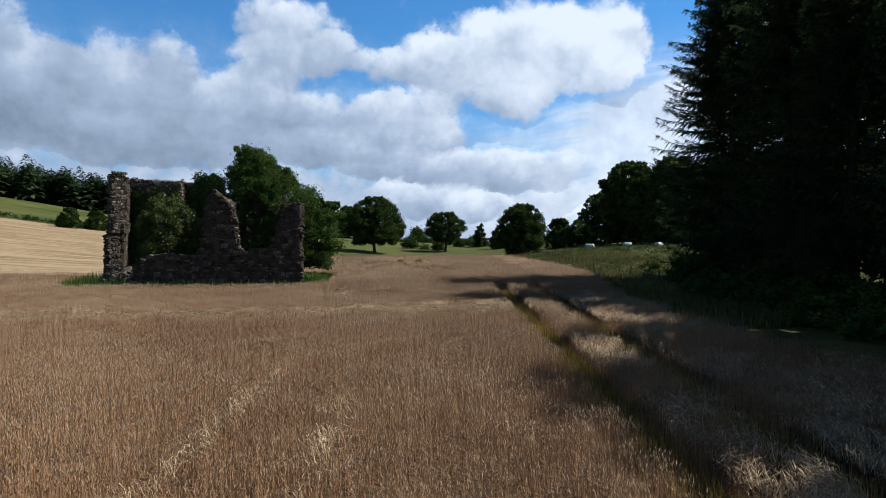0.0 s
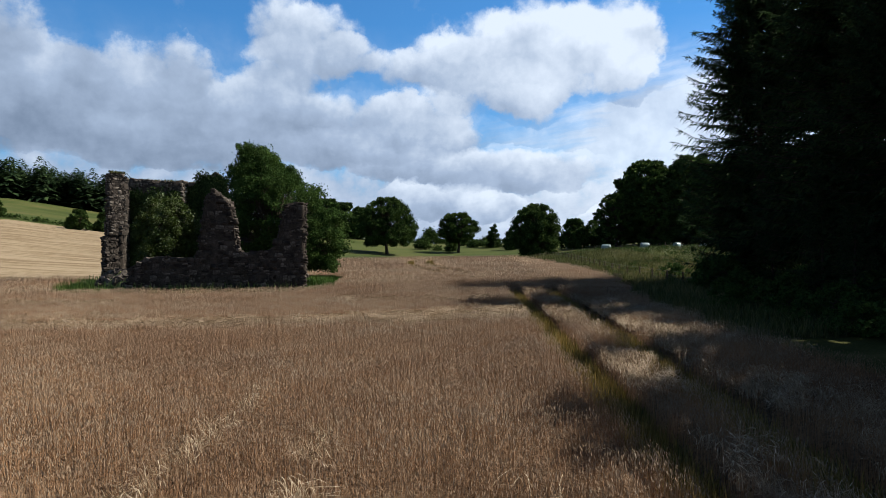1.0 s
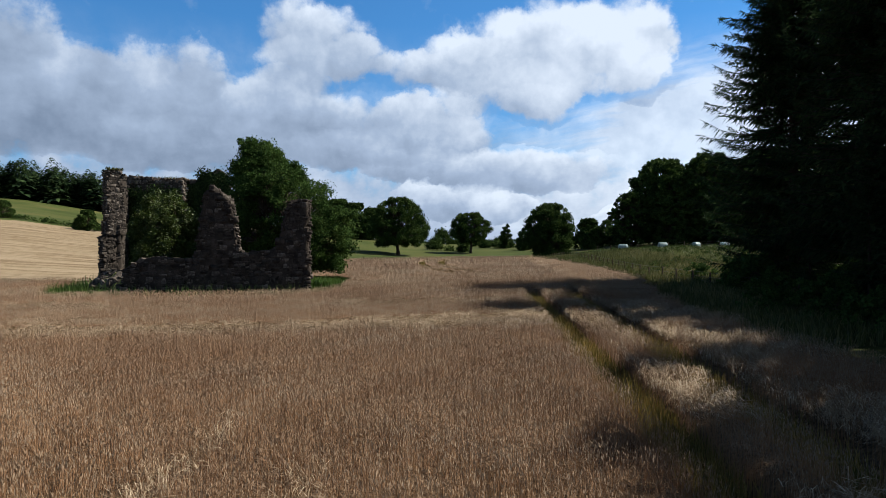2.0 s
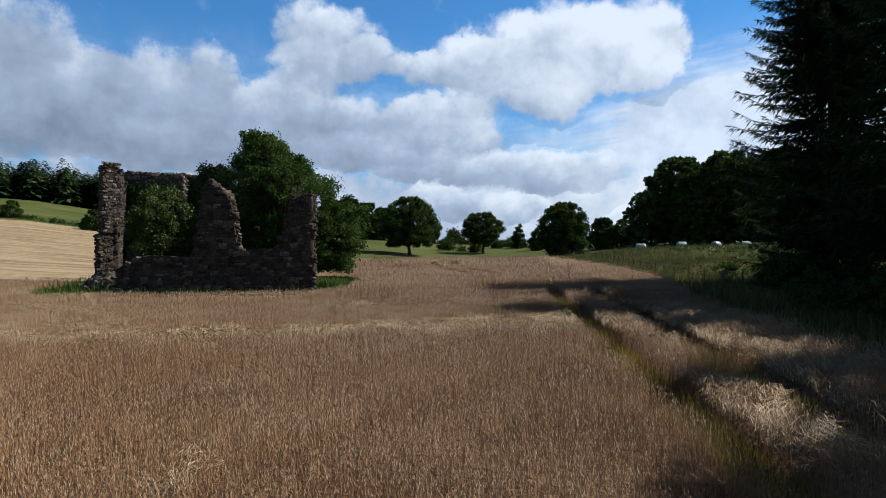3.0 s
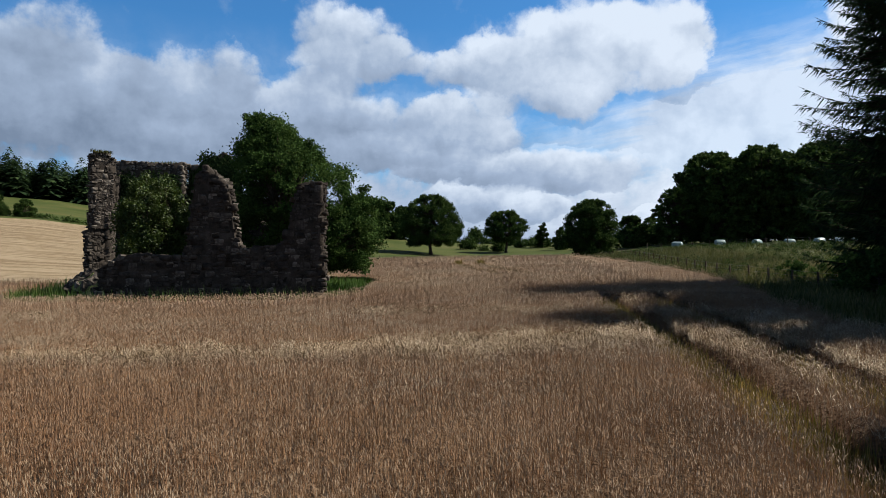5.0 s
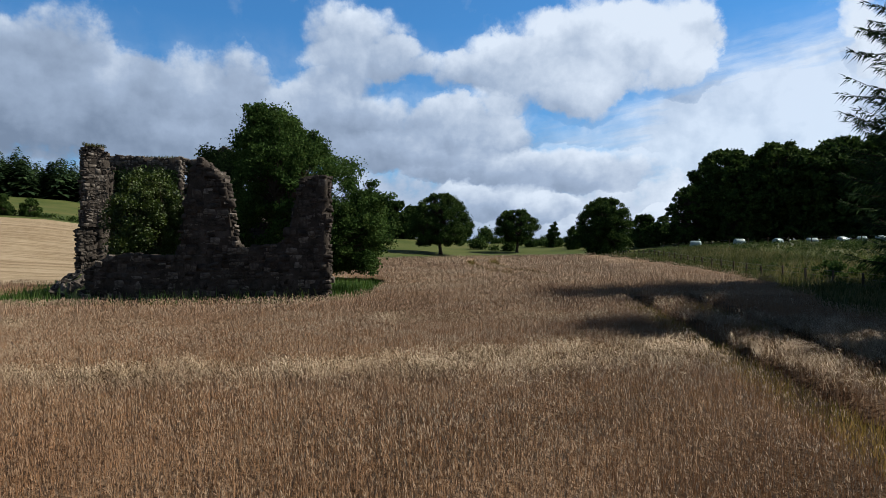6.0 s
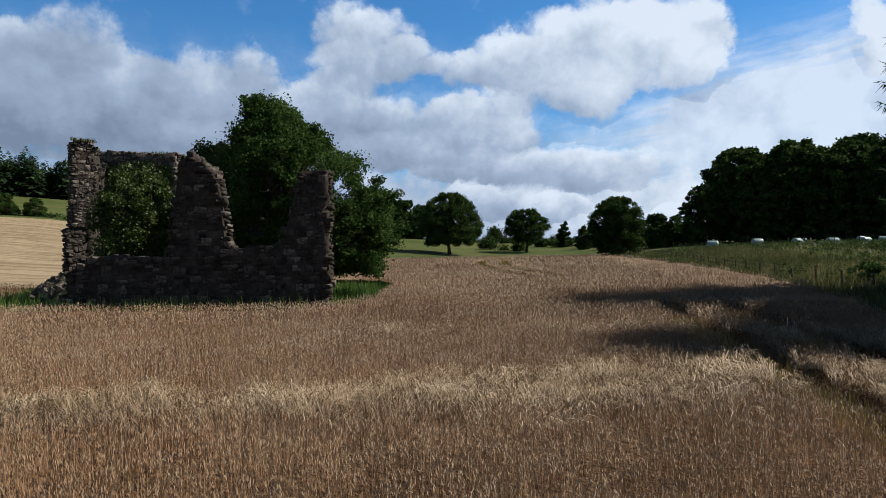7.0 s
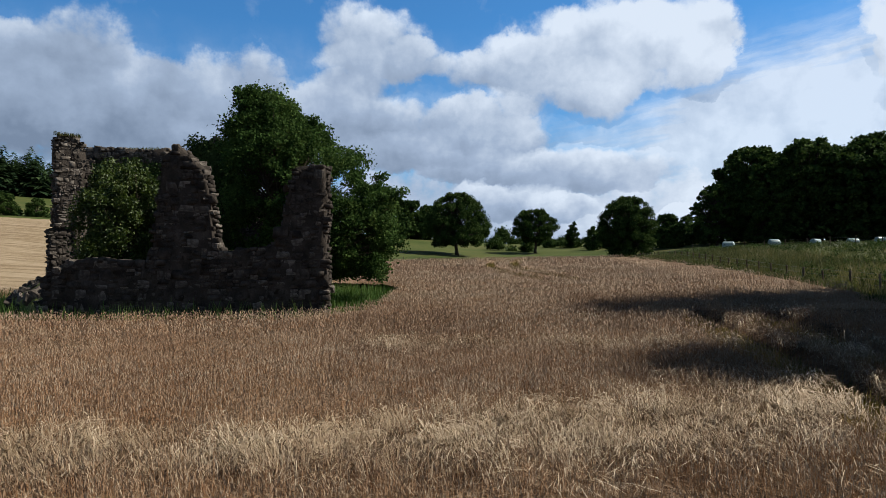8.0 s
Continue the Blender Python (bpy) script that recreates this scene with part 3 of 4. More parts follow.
# ---------------------------------------------------------------- grass


def blades(name, x, y, tall, width, mat, parent=None, lean=0.35, lift=0.0):
    """A tuft of bent blades at each place."""
    n = len(x)
    z = soil(x, y) + lift
    turn, face = rng.uniform(0, 2 * np.pi, n), rng.uniform(0, np.pi, n)
    h = tall * rng.uniform(0.55, 1.15, n)
    l = h * rng.uniform(0.05, lean, n)
    wx, wy = np.cos(face) * width, np.sin(face) * width
    a, c = np.stack([x - wx, y - wy, z], -1), np.stack([x + wx, y + wy, z], -1)
    mx, my = x + np.cos(turn) * l * 0.35, y + np.sin(turn) * l * 0.35
    d, e = np.stack([mx + wx * 0.7, my + wy * 0.7, z + h * 0.6], -1), np.stack([mx - wx * 0.7, my - wy * 0.7, z + h * 0.6], -1)
    t = np.stack([x + np.cos(turn) * l, y + np.sin(turn) * l, z + h], -1)
    V = np.stack([a, c, d, e, t], 1).reshape(-1, 3)
    k = np.arange(n, dtype=np.int32)[:, None] * 5
    me = mesh_of(name, V, [k + np.array([[0, 1, 2, 3]]), k + np.array([[3, 2, 4]])], (mat,))
    return part(name, me, None, parent)


def scatter(x0, x1, y0, y1, n, keep):
    x, y = rng.uniform(x0, x1, n), rng.uniform(y0, y1, n)
    ok = keep(x, y)
    return x[ok], y[ok]


gx, gy = scatter(-22, -4, 41.5, 60, 24000, lambda x, y: by_ruin(x, y) & ~((x > -15.8) & (x < -5.6) & (y > 43.4) & (y < 44.5)))
tagged(blades("ruin_grass", gx, gy, np.where((gx < -16) | (gy < 43.5), 0.85, 0.55) * (0.8 + 0.5 * rng.random(len(gx))), 0.018, M_GREEN), "long green grass growing round the ruined walls", "grass", kind="stuff")
gx, gy = scatter(11, 34, 26, 100, 56000, lambda x, y: (x > verge_x(y) + 0.1) & (x < verge_x(y) + 14) & (x < 0.9 * y))
tagged(blades("verge_grass", gx, gy, np.interp(gy, [26, 45, 100], [0.6, 0.6, 0.75]), 0.024, M_GRASS, lean=0.7), "tall seeding grass and weeds along the field edge", "grass", kind="stuff")
gx, gy = scatter(16, 90, 48, 170, 76000, lambda x, y: (x > verge_x(y) + 3) & (x < 0.75 * y + 4))
tagged(blades("meadow_grass", gx, gy, np.clip(0.36 + 0.16 * wavy(gx, gy, 0.35, 2) + 0.14 * wavy(gx, gy, 1.3, 5), 0.1, 1), 0.05, M_MEADOW, lean=1.9), "tall olive green meadow grass behind the fence", "grass", kind="stuff")
gx, gy = scatter(2.5, 10.5, 5, 48, 120000, lambda x, y: (rut_lines(x, y) < 0.48) | ((np.hypot(x - 7.0, (y - 45.5) * 0.6) < 0.9) & (rng.random(len(x)) < 0.5)))
tagged(blades("rut_weeds", gx, gy, 0.28 + 0.26 * rng.random(len(gx)), 0.010, M_RUT), "low green weeds in the wheel ruts", "weeds", kind="stuff")

gx, gy = scatter(-1, 11, 60, 103, 60000, lambda x, y: far_marks(x, y) > 0.42)
tagged(blades("track_weeds", gx, gy, 0.6 + 0.16 * rng.random(len(gx)), 0.022, M_RUT), "low yellow-green weeds in old wheel marks", "weeds", kind="stuff")

# ---------------------------------------------------------------- trees


def tube(points, radii, sides=7):
    """Vertices and quads of a tapered limb along points."""
    P = np.asarray(points, float)
    V, F = [], []
    for i, p in enumerate(P):
        d = P[min(i + 1, len(P) - 1)] - P[max(i - 1, 0)]
        d = d / (np.linalg.norm(d) + 1e-9)
        u = np.cross(d, [0.31, 0.95, 0.1])
        u = u / (np.linalg.norm(u) + 1e-9)
        v = np.cross(d, u)
        for k in range(sides):
            a = 2 * np.pi * k / sides
            V.append(p + radii[i] * (np.cos(a) * u + np.sin(a) * v))
    for i in range(len(P) - 1):
        for k in range(sides):
            k2 = (k + 1) % sides
            F.append((i * sides + k, i * sides + k2, (i + 1) * sides + k2, (i + 1) * sides + k))
    return np.array(V), np.array(F, dtype=np.int32)


def gather(pieces):
    V, F, n = [], [], 0
    for v, f in pieces:
        V.append(v), F.append(f + n)
        n += len(v)
    return np.concatenate(V), np.concatenate(F)


def limb(r, start, way, length, bend, steps=6):
    pts, p, d = [np.array(start, float)], np.array(start, float), np.array(way, float)
    d = d / np.linalg.norm(d)
    for _ in range(steps):
        d = d + r.normal(0, 0.13, 3) + np.array([0, 0, bend])
        d = d / np.linalg.norm(d)
        p = p + d * length / steps
        pts.append(p.copy())
    return np.array(pts)


def leaf_cloud(r, centres, sizes, count, leaf, squash=0.8, fill=0.45):
    """Leaves on uneven clumps: bent four-sided leaves, turned every way, denser at the outside of each clump."""
    which = r.choice(len(centres), count, p=sizes ** 1.4 / np.sum(sizes ** 1.4))
    d = r.normal(0, 1, (count, 3))
    d /= np.linalg.norm(d, axis=1)[:, None]
    rad = np.where(r.random(count) < fill, r.random(count) ** 0.5, np.abs(r.normal(0.8, 0.34, count)))
    rad = np.minimum(rad, 1.2) * (1 + 0.16 * np.sin(d[:, 0] * 7 + which) * np.cos(d[:, 1] * 6 + which * 2) + 0.1 * np.sin(d[:, 2] * 13 + which))
    p = centres[which] + d * (rad * sizes[which])[:, None] * np.array([1, 1, squash])
    u = r.normal(0, 1, (count, 3)) + np.array([0, 0, -0.25]) + 0.5 * d
    u /= np.linalg.norm(u, axis=1)[:, None]
    w = np.cross(u, r.normal(0, 1, (count, 3)))
    w /= np.linalg.norm(w, axis=1)[:, None] + 1e-9
    n = np.cross(u, w)
    s = (leaf * r.uniform(0.6, 1.25, count))[:, None]
    a, c = p - u * s * 0.5, p + u * s * 0.5 - n * s * 0.1
    b, e = p + w * s * 0.42 + n * s * 0.12, p - w * s * 0.42 + n * s * 0.12
    V = np.stack([a, b, c, e], 1).reshape(-1, 3)
    k = np.arange(count, dtype=np.int32)[:, None] * 4
    return V, np.concatenate([k + np.array([[0, 1, 2]]), k + np.array([[0, 2, 3]])])


def crown_clumps(r, outline, n, big):
    """Clumps scattered through a crown: outline gives half width for a height from 0 to 1."""
    C, S = [], []
    if len(outline[0]) == 3:
        hs, ls, rs = zip(*outline)
        for _ in range(n):
            z = r.uniform(hs[0], hs[-1])
            lo, hi = np.interp(z, hs, ls), np.interp(z, hs, rs)
            a, q = r.uniform(0, 2 * np.pi), r.random() ** 0.35
            u = r.uniform(-1, 1)
            C.append(((lo + hi) / 2 + u * (hi - lo) / 2, np.sign(np.sin(a)) * math.sqrt(1 - u * u) * q * min((hi - lo) / 2, 3.4), z))
            S.append(big * r.choice([0.5, 0.75, 1.0, 1.5], p=[0.35, 0.3, 0.25, 0.1]))
        return np.array(C), np.array(S)
    hs, ws = zip(*outline)
    z0, z1 = hs[0], hs[-1]
    for _ in range(n):
        z = r.uniform(z0, z1)
        w = np.interp(z, hs, ws)
        a, q = r.uniform(0, 2 * np.pi), r.random() ** 0.35
        C.append((np.cos(a) * w * q, np.sin(a) * w * q, z))
        S.append(big * r.uniform(0.55, 1.1) * (0.55 + 0.45 * w / max(ws)))
    return np.array(C), np.array(S)


def broadleaf(name, seed, height, outline, at, label, category, clumps=34, big=1.3, leaves=9000, leaf=0.45, trunk=0.3, bark=None, mat=None, fork=0.28, stems=1, group="", bias=(0, 0), shift=0.0, sprigs=0):
    """A tree with a tapered trunk, limbs that reach into the clumps of its crown, and many single leaves."""
    r = np.random.default_rng(seed)
    C, S = crown_clumps(r, outline, clumps, big)
    C[:, 0] += shift + bias[0] * (C[:, 2] / height)
    C[:, 1] += bias[1] * (C[:, 2] / height)
    if sprigs:
        # shoots that stand out from the crown
        k = r.choice(len(C), sprigs)
        out = C[k] - C.mean(axis=0)
        out = out / np.linalg.norm(out, axis=1)[:, None] + np.array([0, 0, 0.2])
        C = np.concatenate([C, C[k] + out * r.uniform(0.2, 0.65, sprigs)[:, None]])
        S = np.concatenate([S, big * r.uniform(0.3, 0.6, sprigs)])
    tree = empty(name, at, label, category, group)
    wood = []
    forks = []
    for s in range(stems):
        a = 2 * np.pi * s / max(stems, 1) + 0.4
        foot = np.array([np.cos(a), np.sin(a), 0]) * (0.0 if stems == 1 else trunk * 2.2)
        pts = limb(r, foot + np.array([0, 0, -0.3]), (0.12 * np.cos(a) * (stems > 1) + bias[0] / height, 0.12 * np.sin(a) * (stems > 1), 1), height * 0.62, 0.08, 7)
        wood.append(tube(pts, np.linspace(trunk, trunk * 0.3, len(pts)) * np.array([1.35] + [1] * (len(pts) - 1)), 9))
        forks.append(pts)
    for c, s in zip(C, S):
        stem = forks[int(r.integers(len(forks)))]
        k = int(np.clip(np.searchsorted(stem[:, 2], max(c[2] * 0.62, fork * height)), 1, len(stem) - 1))
        a = stem[k]
        m = (a + c) / 2 + np.array([0, 0, -0.06 * np.linalg.norm(c - a)]) + r.normal(0, 0.15, 3)
        wood.append(tube(np.array([a, m, c]), [trunk * 0.28, trunk * 0.16, trunk * 0.05], 5))
    part("trunk", mesh_of("trunk", *gather(wood), (bark or M_BARK,), smooth=True), None, tree)
    part("crown", mesh_of("crown", *leaf_cloud(r, C, S, leaves, leaf), (mat or M_LEAF_FAR,)), None, tree)
    return tree


def foot(x, y, sink=0.0):
    return (x, y, float(soil(x, y)) - sink)


# the sycamore that has grown up within the ruin
sycamore = broadleaf("sycamore_tree", 11, 10.4, [(1.6, 1.8, 3.2), (2.3, -1.0, 3.8), (3.0, -3.4, 4.2), (4.2, -3.6, 4.6), (5.5, -3.8, 4.0), (6.6, -3.7, 2.7), (7.7, -3.7, 1.3), (8.8, -3.6, -0.2), (9.4, -3.2, -0.8), (9.9, -2.9, -1.3)], foot(-8.2, 51.0), "dark green sycamore growing up within the ruined walls", "tree",
                     clumps=560, big=0.56, leaves=150000, leaf=0.12, trunk=0.13, mat=M_LEAF, fork=0.15, stems=3, bias=(0, 0), sprigs=170)
elder = broadleaf("elder_bush", 5, 6.8, [(0.5, 1.6), (2.0, 1.75), (5.0, 1.75), (6.0, 1.2), (6.5, 0.8)], foot(-15.6, 48.0), "green elder bush filling the inside of the ruin", "bush",
                  clumps=150, big=0.58, leaves=44000, leaf=0.115, trunk=0.08, mat=M_LEAF_BUSH, fork=0.1, stems=3)

# trees across the far edge of the field
broadleaf("beech_tree", 21, 17, [(2.6, 5.6), (4.5, 7.8), (8, 8.4), (12, 7.2), (14.6, 4.6), (15.8, 2.4)], foot(-4.3, 192), "broad dark beech tree with drooping lower branches", "tree", 330, 1.15, 64000, 0.32, 0.5)
broadleaf("oak_tree", 22, 12.8, [(3.4, 3.0), (5.2, 6.4), (8, 6.6), (10.5, 5.2), (12.4, 2.6)], foot(18.0, 214), "round-topped oak tree standing alone in pasture", "tree", 170, 1.1, 36000, 0.34, 0.45)
broadleaf("round_tree", 23, 14.2, [(0.6, 3.6), (2.5, 5.2), (6, 5.8), (9, 5.2), (11.4, 3.8), (12.8, 1.8)], foot(32.6, 162), "dense round-crowned dark tree at the field end", "tree", 300, 1.1, 58000, 0.3, 0.45)
broadleaf("cypress_bush", 24, 8.6, [(0.3, 1.9), (3, 2.3), (6, 1.6), (8.4, 0.3)], foot(33, 240), "narrow dark evergreen bush behind the field", "bush", 40, 0.9, 6000, 0.5, 0.2)
broadleaf("holly_bush", 25, 7.4, [(0.3, 2.3), (3, 2.7), (6, 1.9), (7.2, 0.6)], foot(36.6, 222), "dark rounded evergreen bush behind the field", "bush", 40, 1.0, 6000, 0.5, 0.2)

# the wood behind the bales, and trees past the ruin
wood_kinds = [
    broadleaf("woodland_tree", 31, 25, [(1, 7), (8, 9.5), (15, 9.5), (21, 7), (24.5, 2.5)], foot(73.4, 195), "tall dark broadleaved tree at the edge of a wood", "tree", 260, 1.35, 17000, 0.78, 0.6, group="wood behind the bales"),
    broadleaf("woodland_tree", 32, 21, [(1, 7), (6, 8.8), (12, 9), (18, 6.5), (20.5, 2)], foot(75, 190), "tall dark broadleaved tree at the edge of a wood", "tree", 260, 1.3, 17000, 0.76, 0.6, group="wood behind the bales"),
]
wood_places = [(62.2, 192, 0.66, 0), (79, 191, 1.0, 1), (87, 184, 0.97, 0), (95, 175, 1.1, 1), (103, 165, 1.05, 0), (72.5, 186, 0.72, 1), (83, 187, 1.08, 0), (91, 180, 1.2, 1), (99, 170, 1.05, 0), (107, 160, 1.15, 1), (114, 151, 1.0, 0), (88, 201, 1.12, 0), (101, 190, 1.15, 0), (121, 141, 1.05, 1), (66, 224, 0.45, 1), (112, 176, 1.1, 0), (130, 130, 1.0, 0), (127, 160, 1.1, 0), (76, 205, 1.1, 0)]
for wx, wy, ws, wk in wood_places:
    o = copy_thing(wood_kinds[wk], pose(*foot(wx, wy), 0, 0, 37 * wx))
    o.scale = (ws, ws, ws * 0.95)
low_kinds = [broadleaf("hedge_tree", 41, 9, [(0.2, 4.0), (3, 5.0), (6, 4.2), (8.6, 1.5)], foot(52, 200), "low dark tree in a field hedge", "tree", 120, 1.05, 9000, 0.6, 0.3, group="hedge trees")]
for wx, wy, ws in [(46, 216, 0.9), (57, 214, 0.8), (42, 235, 0.8), (-22, 254, 1.5), (-28, 252, 1.6), (-15.5, 258, 1.35), (-35, 256, 1.5)]:
    o = copy_thing(low_kinds[0], pose(*foot(wx, wy), 0, 0, 61 * wx))
    o.scale = (ws, ws, ws)


def conifer(name, seed, height, spread, bare, at, label, tiers=40, boughs=9, sprays=110, twig=1.0, taper=0.5, group="", gap=0.42):
    """A spruce: straight trunk, whorls of boughs that sag and turn up at the tip, each fringed with many fine hanging twigs; sparse low down."""
    r = np.random.default_rng(seed)
    tree = empty(name, at, label, "tree", group)
    wood = [tube(np.array([[0, 0, -0.4], [0.1, 0, height * 0.3], [0.05, 0.1, height * 0.7], [0, 0, height]]), [height * 0.016, height * 0.012, height * 0.007, 0.03], 9)]
    V, n = [], 0
    for i in range(tiers):
        f = min(max((i + r.uniform(-0.4, 0.4)) / tiers, 0.0), 0.985)
        z = height * (bare + (1 - bare) * f ** 0.95)
        reach = spread * (0.82 + 0.18 * np.sin(min(f * 5, 1) * np.pi / 2)) * (1 - f) ** taper + 0.3
        thin = float(np.interp(f, [0, 0.15, 0.24, 0.42, 0.52], [0.75, 0.7, gap, gap, 1.0]))
        for k in range(boughs):
            if r.random() > 0.35 + 0.65 * thin:
                continue
            a = 2 * np.pi * (k + 0.5 * (i % 2)) / boughs + r.normal(0, 0.25)
            length = reach * r.uniform(0.55, 1.15)
            dirn, side = np.array([np.cos(a), np.sin(a), 0]), np.array([-np.sin(a), np.cos(a), 0])
            s = np.linspace(0, 1, 6)
            sag = r.uniform(0.16, 0.34)
            droop = -sag * length * s + (sag + r.uniform(-0.02, 0.14)) * length * s ** 2.6
            pts = dirn * (length * s)[:, None] + np.stack([0 * s, 0 * s, z + droop], -1)
            wood.append(tube(pts, np.linspace(0.03 + 0.006 * length, 0.008, 6), 4))
            m = int(sprays * thin * (0.3 + 0.7 * length / spread))
            t = r.uniform(0.05, 1.0, m) ** 0.8
            base = np.stack([np.interp(t, s, pts[:, c]) for c in range(3)], -1)
            hang = r.random(m) < 0.45
            sgn = r.choice([-1, 1], m)
            out = dirn * r.uniform(0.35, 0.9, m)[:, None] + side * (sgn * np.where(hang, r.uniform(0, 0.35, m), r.uniform(0.3, 0.95, m)))[:, None]
            out[:, 2] += np.where(hang, r.uniform(-1.0, -0.3, m), r.uniform(-0.25, 0.22, m) + 0.25 * (t > 0.85))
            ln = (0.3 + 0.15 * length) * r.uniform(0.35, 1.1, m) * (1.3 - 0.8 * t)
            tip = base + out * ln[:, None]
            wid = np.cross(out, r.normal(0, 1, (m, 3)))
            wid = wid / (np.linalg.norm(wid, axis=1)[:, None] + 1e-9) * (twig * r.uniform(0.05, 0.1, m) * (1.7 - 1.1 * t))[:, None]
            heel = base * 0.75 + tip * 0.25
            V.append(np.stack([heel - wid, heel + wid, tip], 1).reshape(-1, 3))
            n += m
    part("trunk", mesh_of("trunk", *gather(wood), (M_BARK,), smooth=True), None, tree)
    part("crown", mesh_of("crown", np.concatenate(V), np.arange(n * 3, dtype=np.int32).reshape(-1, 3), (M_NEEDLE,)), None, tree)
    return tree


SPRUCE = "tall dark spruce with drooping boughs beside the field"
ROW = "spruces along the field"
spruces = [
    conifer("spruce_tree", 51, 25.2, 6.4, 0.07, foot(26.5, 49.6), SPRUCE, 52, 12, 250, 0.66, 0.42, ROW, 0.6),
    conifer("spruce_tree", 52, 25, 5.8, 0.12, foot(25.5, 38.8), SPRUCE, 46, 11, 200, 0.8, 0.46, ROW),
    conifer("spruce_tree", 53, 24.3, 5.0, 0.12, foot(24.8, 20.3), SPRUCE, 38, 8, 46, 3.0, 0.6, ROW),
    conifer("spruce_tree", 54, 24, 5.4, 0.16, foot(31.5, 45.5), SPRUCE, 34, 8, 80, 1.5, 0.5, ROW),
]
# most with y below 30 are unseen, added to throw shade on crop and verge
spruce_and_shade_places = [
    (28.4, 43.8, 1, 0.9), (24.6, 33.4, 1, 0.76), (26.5, 26.2, 2, 0.98), (25, 29.6, 2, 0.74), (24.4, 23, 2, 0.8), (23, 36.4, 2, 0.4), (24, 17.6, 2, 0.96), (24.7, 15, 2, 0.97), (24, 12, 2, 0.9), (24.5, 8.5, 2, 0.95), (24, 5, 2, 0.9), (24.5, 1, 2, 0.95), (24.5, -4, 2, 1.0), (25, -10, 2, 1.0),
    (30.8, 38.6, 3, 0.92), (30.2, 32.4, 3, 0.9), (30.6, 26.6, 3, 0.95), (30, 21, 3, 0.9), (30.4, 15.5, 3, 0.95), (30, 10, 3, 0.9), (30.5, 4, 3, 1.0), (31, -3, 3, 1.0), (31, -10, 3, 0.95), (36.5, 28, 3, 0.95), (37, 20, 3, 0.9), (37, 12, 3, 0.95), (37, 3, 3, 1.0),
    # the small ones with y below 24: unseen fill that deepens this shade
    (21.6, 21.5, 2, 0.56), (21.4, 17.5, 2, 0.6), (21, 13.6, 2, 0.6), (20.6, 10, 2, 0.6), (20.4, 6.5, 2, 0.6), (20.4, 23.8, 2, 0.42), (20.6, 31, 3, 0.22), (22.2, 35.8, 3, 0.26), (23.4, 42.5, 3, 0.22)]
for sx, sy, sk, ss in spruce_and_shade_places:
    o = copy_thing(spruces[sk], pose(*foot(sx, sy), 0, 0, 53 * sx + 17 * sy))
    o.scale = (ss, ss, ss)

# the conifer plantation along the skyline
def plantation(name, places, label):
    r = np.random.default_rng(77)
    V, n = [], 0
    for x, y, h, w in places:
        z = float(soil(x, y))
        m = 240
        f = r.random(m) ** 0.8
        a = r.uniform(0, 2 * np.pi, m)
        rad = w * (1 - f) ** 0.6 * r.uniform(0.45, 1.05, m) + 0.1
        p = np.stack([x + np.cos(a) * rad, y + np.sin(a) * rad, z + h * (0.06 + 0.92 * f)], -1)
        out = np.stack([np.cos(a), np.sin(a), r.uniform(-0.7, 0.1, m)], -1)
        ln = (0.35 + 0.26 * w * (1 - f))[:, None]
        wid = np.stack([-np.sin(a), np.cos(a), 0 * a], -1) * (0.3 + 0.75 * (1 - f))[:, None]
        V.append(np.stack([p - wid, p + wid, p + out * ln * 1.7], 1).reshape(-1, 3))
        n += m
    ob = new(name, mesh_of(name, np.concatenate(V), np.arange(n * 3, dtype=np.int32).reshape(-1, 3), (M_NEEDLE,)))
    return tagged(ob, label, "forest", kind="stuff")


pr = np.random.default_rng(4)
spots = []
for k in range(640):
    b = radians(pr.uniform(-52, -13))
    d = pr.uniform(262, 315)
    spots.append((d * math.sin(b), d * math.cos(b), pr.uniform(11.5, 14.5) * (1 if pr.random() < 0.85 else 1.18), pr.uniform(3.2, 5.2)))
plantation("conifer_plantation", spots, "dense dark conifer plantation along the hill top")

# hedges and scrub across the far pasture
def hedge(name, seed, line, tall, wide, count, leaf, label):
    """A ragged hedge along a line on the ground."""
    r = np.random.default_rng(seed)
    P = np.array(line, float)
    seg = np.concatenate([[0], np.cumsum(np.linalg.norm(np.diff(P, axis=0), axis=1))])
    n = max(int(seg[-1] / (wide * 0.6)), 4)
    t = r.uniform(0, seg[-1], n)
    x, y = np.interp(t, seg, P[:, 0]) + r.normal(0, wide * 0.25, n), np.interp(t, seg, P[:, 1]) + r.normal(0, wide * 0.25, n)
    S = wide * r.uniform(0.45, 0.8, n)
    C = np.stack([x, y, soil(x, y) + tall * r.uniform(0.2, 0.75, n)], -1)
    return tagged(new(name, mesh_of(name, *leaf_cloud(r, C, S, count, leaf, tall / wide * 0.8), (M_LEAF_FAR,))), label, "hedge", kind="stuff")


hedge("hedge", 91, [(2, 230), (10, 226), (18, 221)], 2.4, 2.6, 3000, 0.6, "dark scrub along a bank in the pasture")
hedge("hedge", 92, [(4, 322), (40, 326), (90, 330)], 2.2, 2.4, 6000, 0.6, "dark field hedge across the far pasture")
hedge("hedge", 93, [(-14, 300), (0, 300), (12, 296)], 6.0, 5.0, 5000, 0.8, "line of dark trees at the top of the pasture")
def crest(bearings, short):
    return [((np.interp(b, [-3, 5, 40], [270, 310, 300]) - short) * math.sin(radians(b)), (np.interp(b, [-3, 5, 40], [270, 310, 300]) - short) * math.cos(radians(b))) for b in bearings]


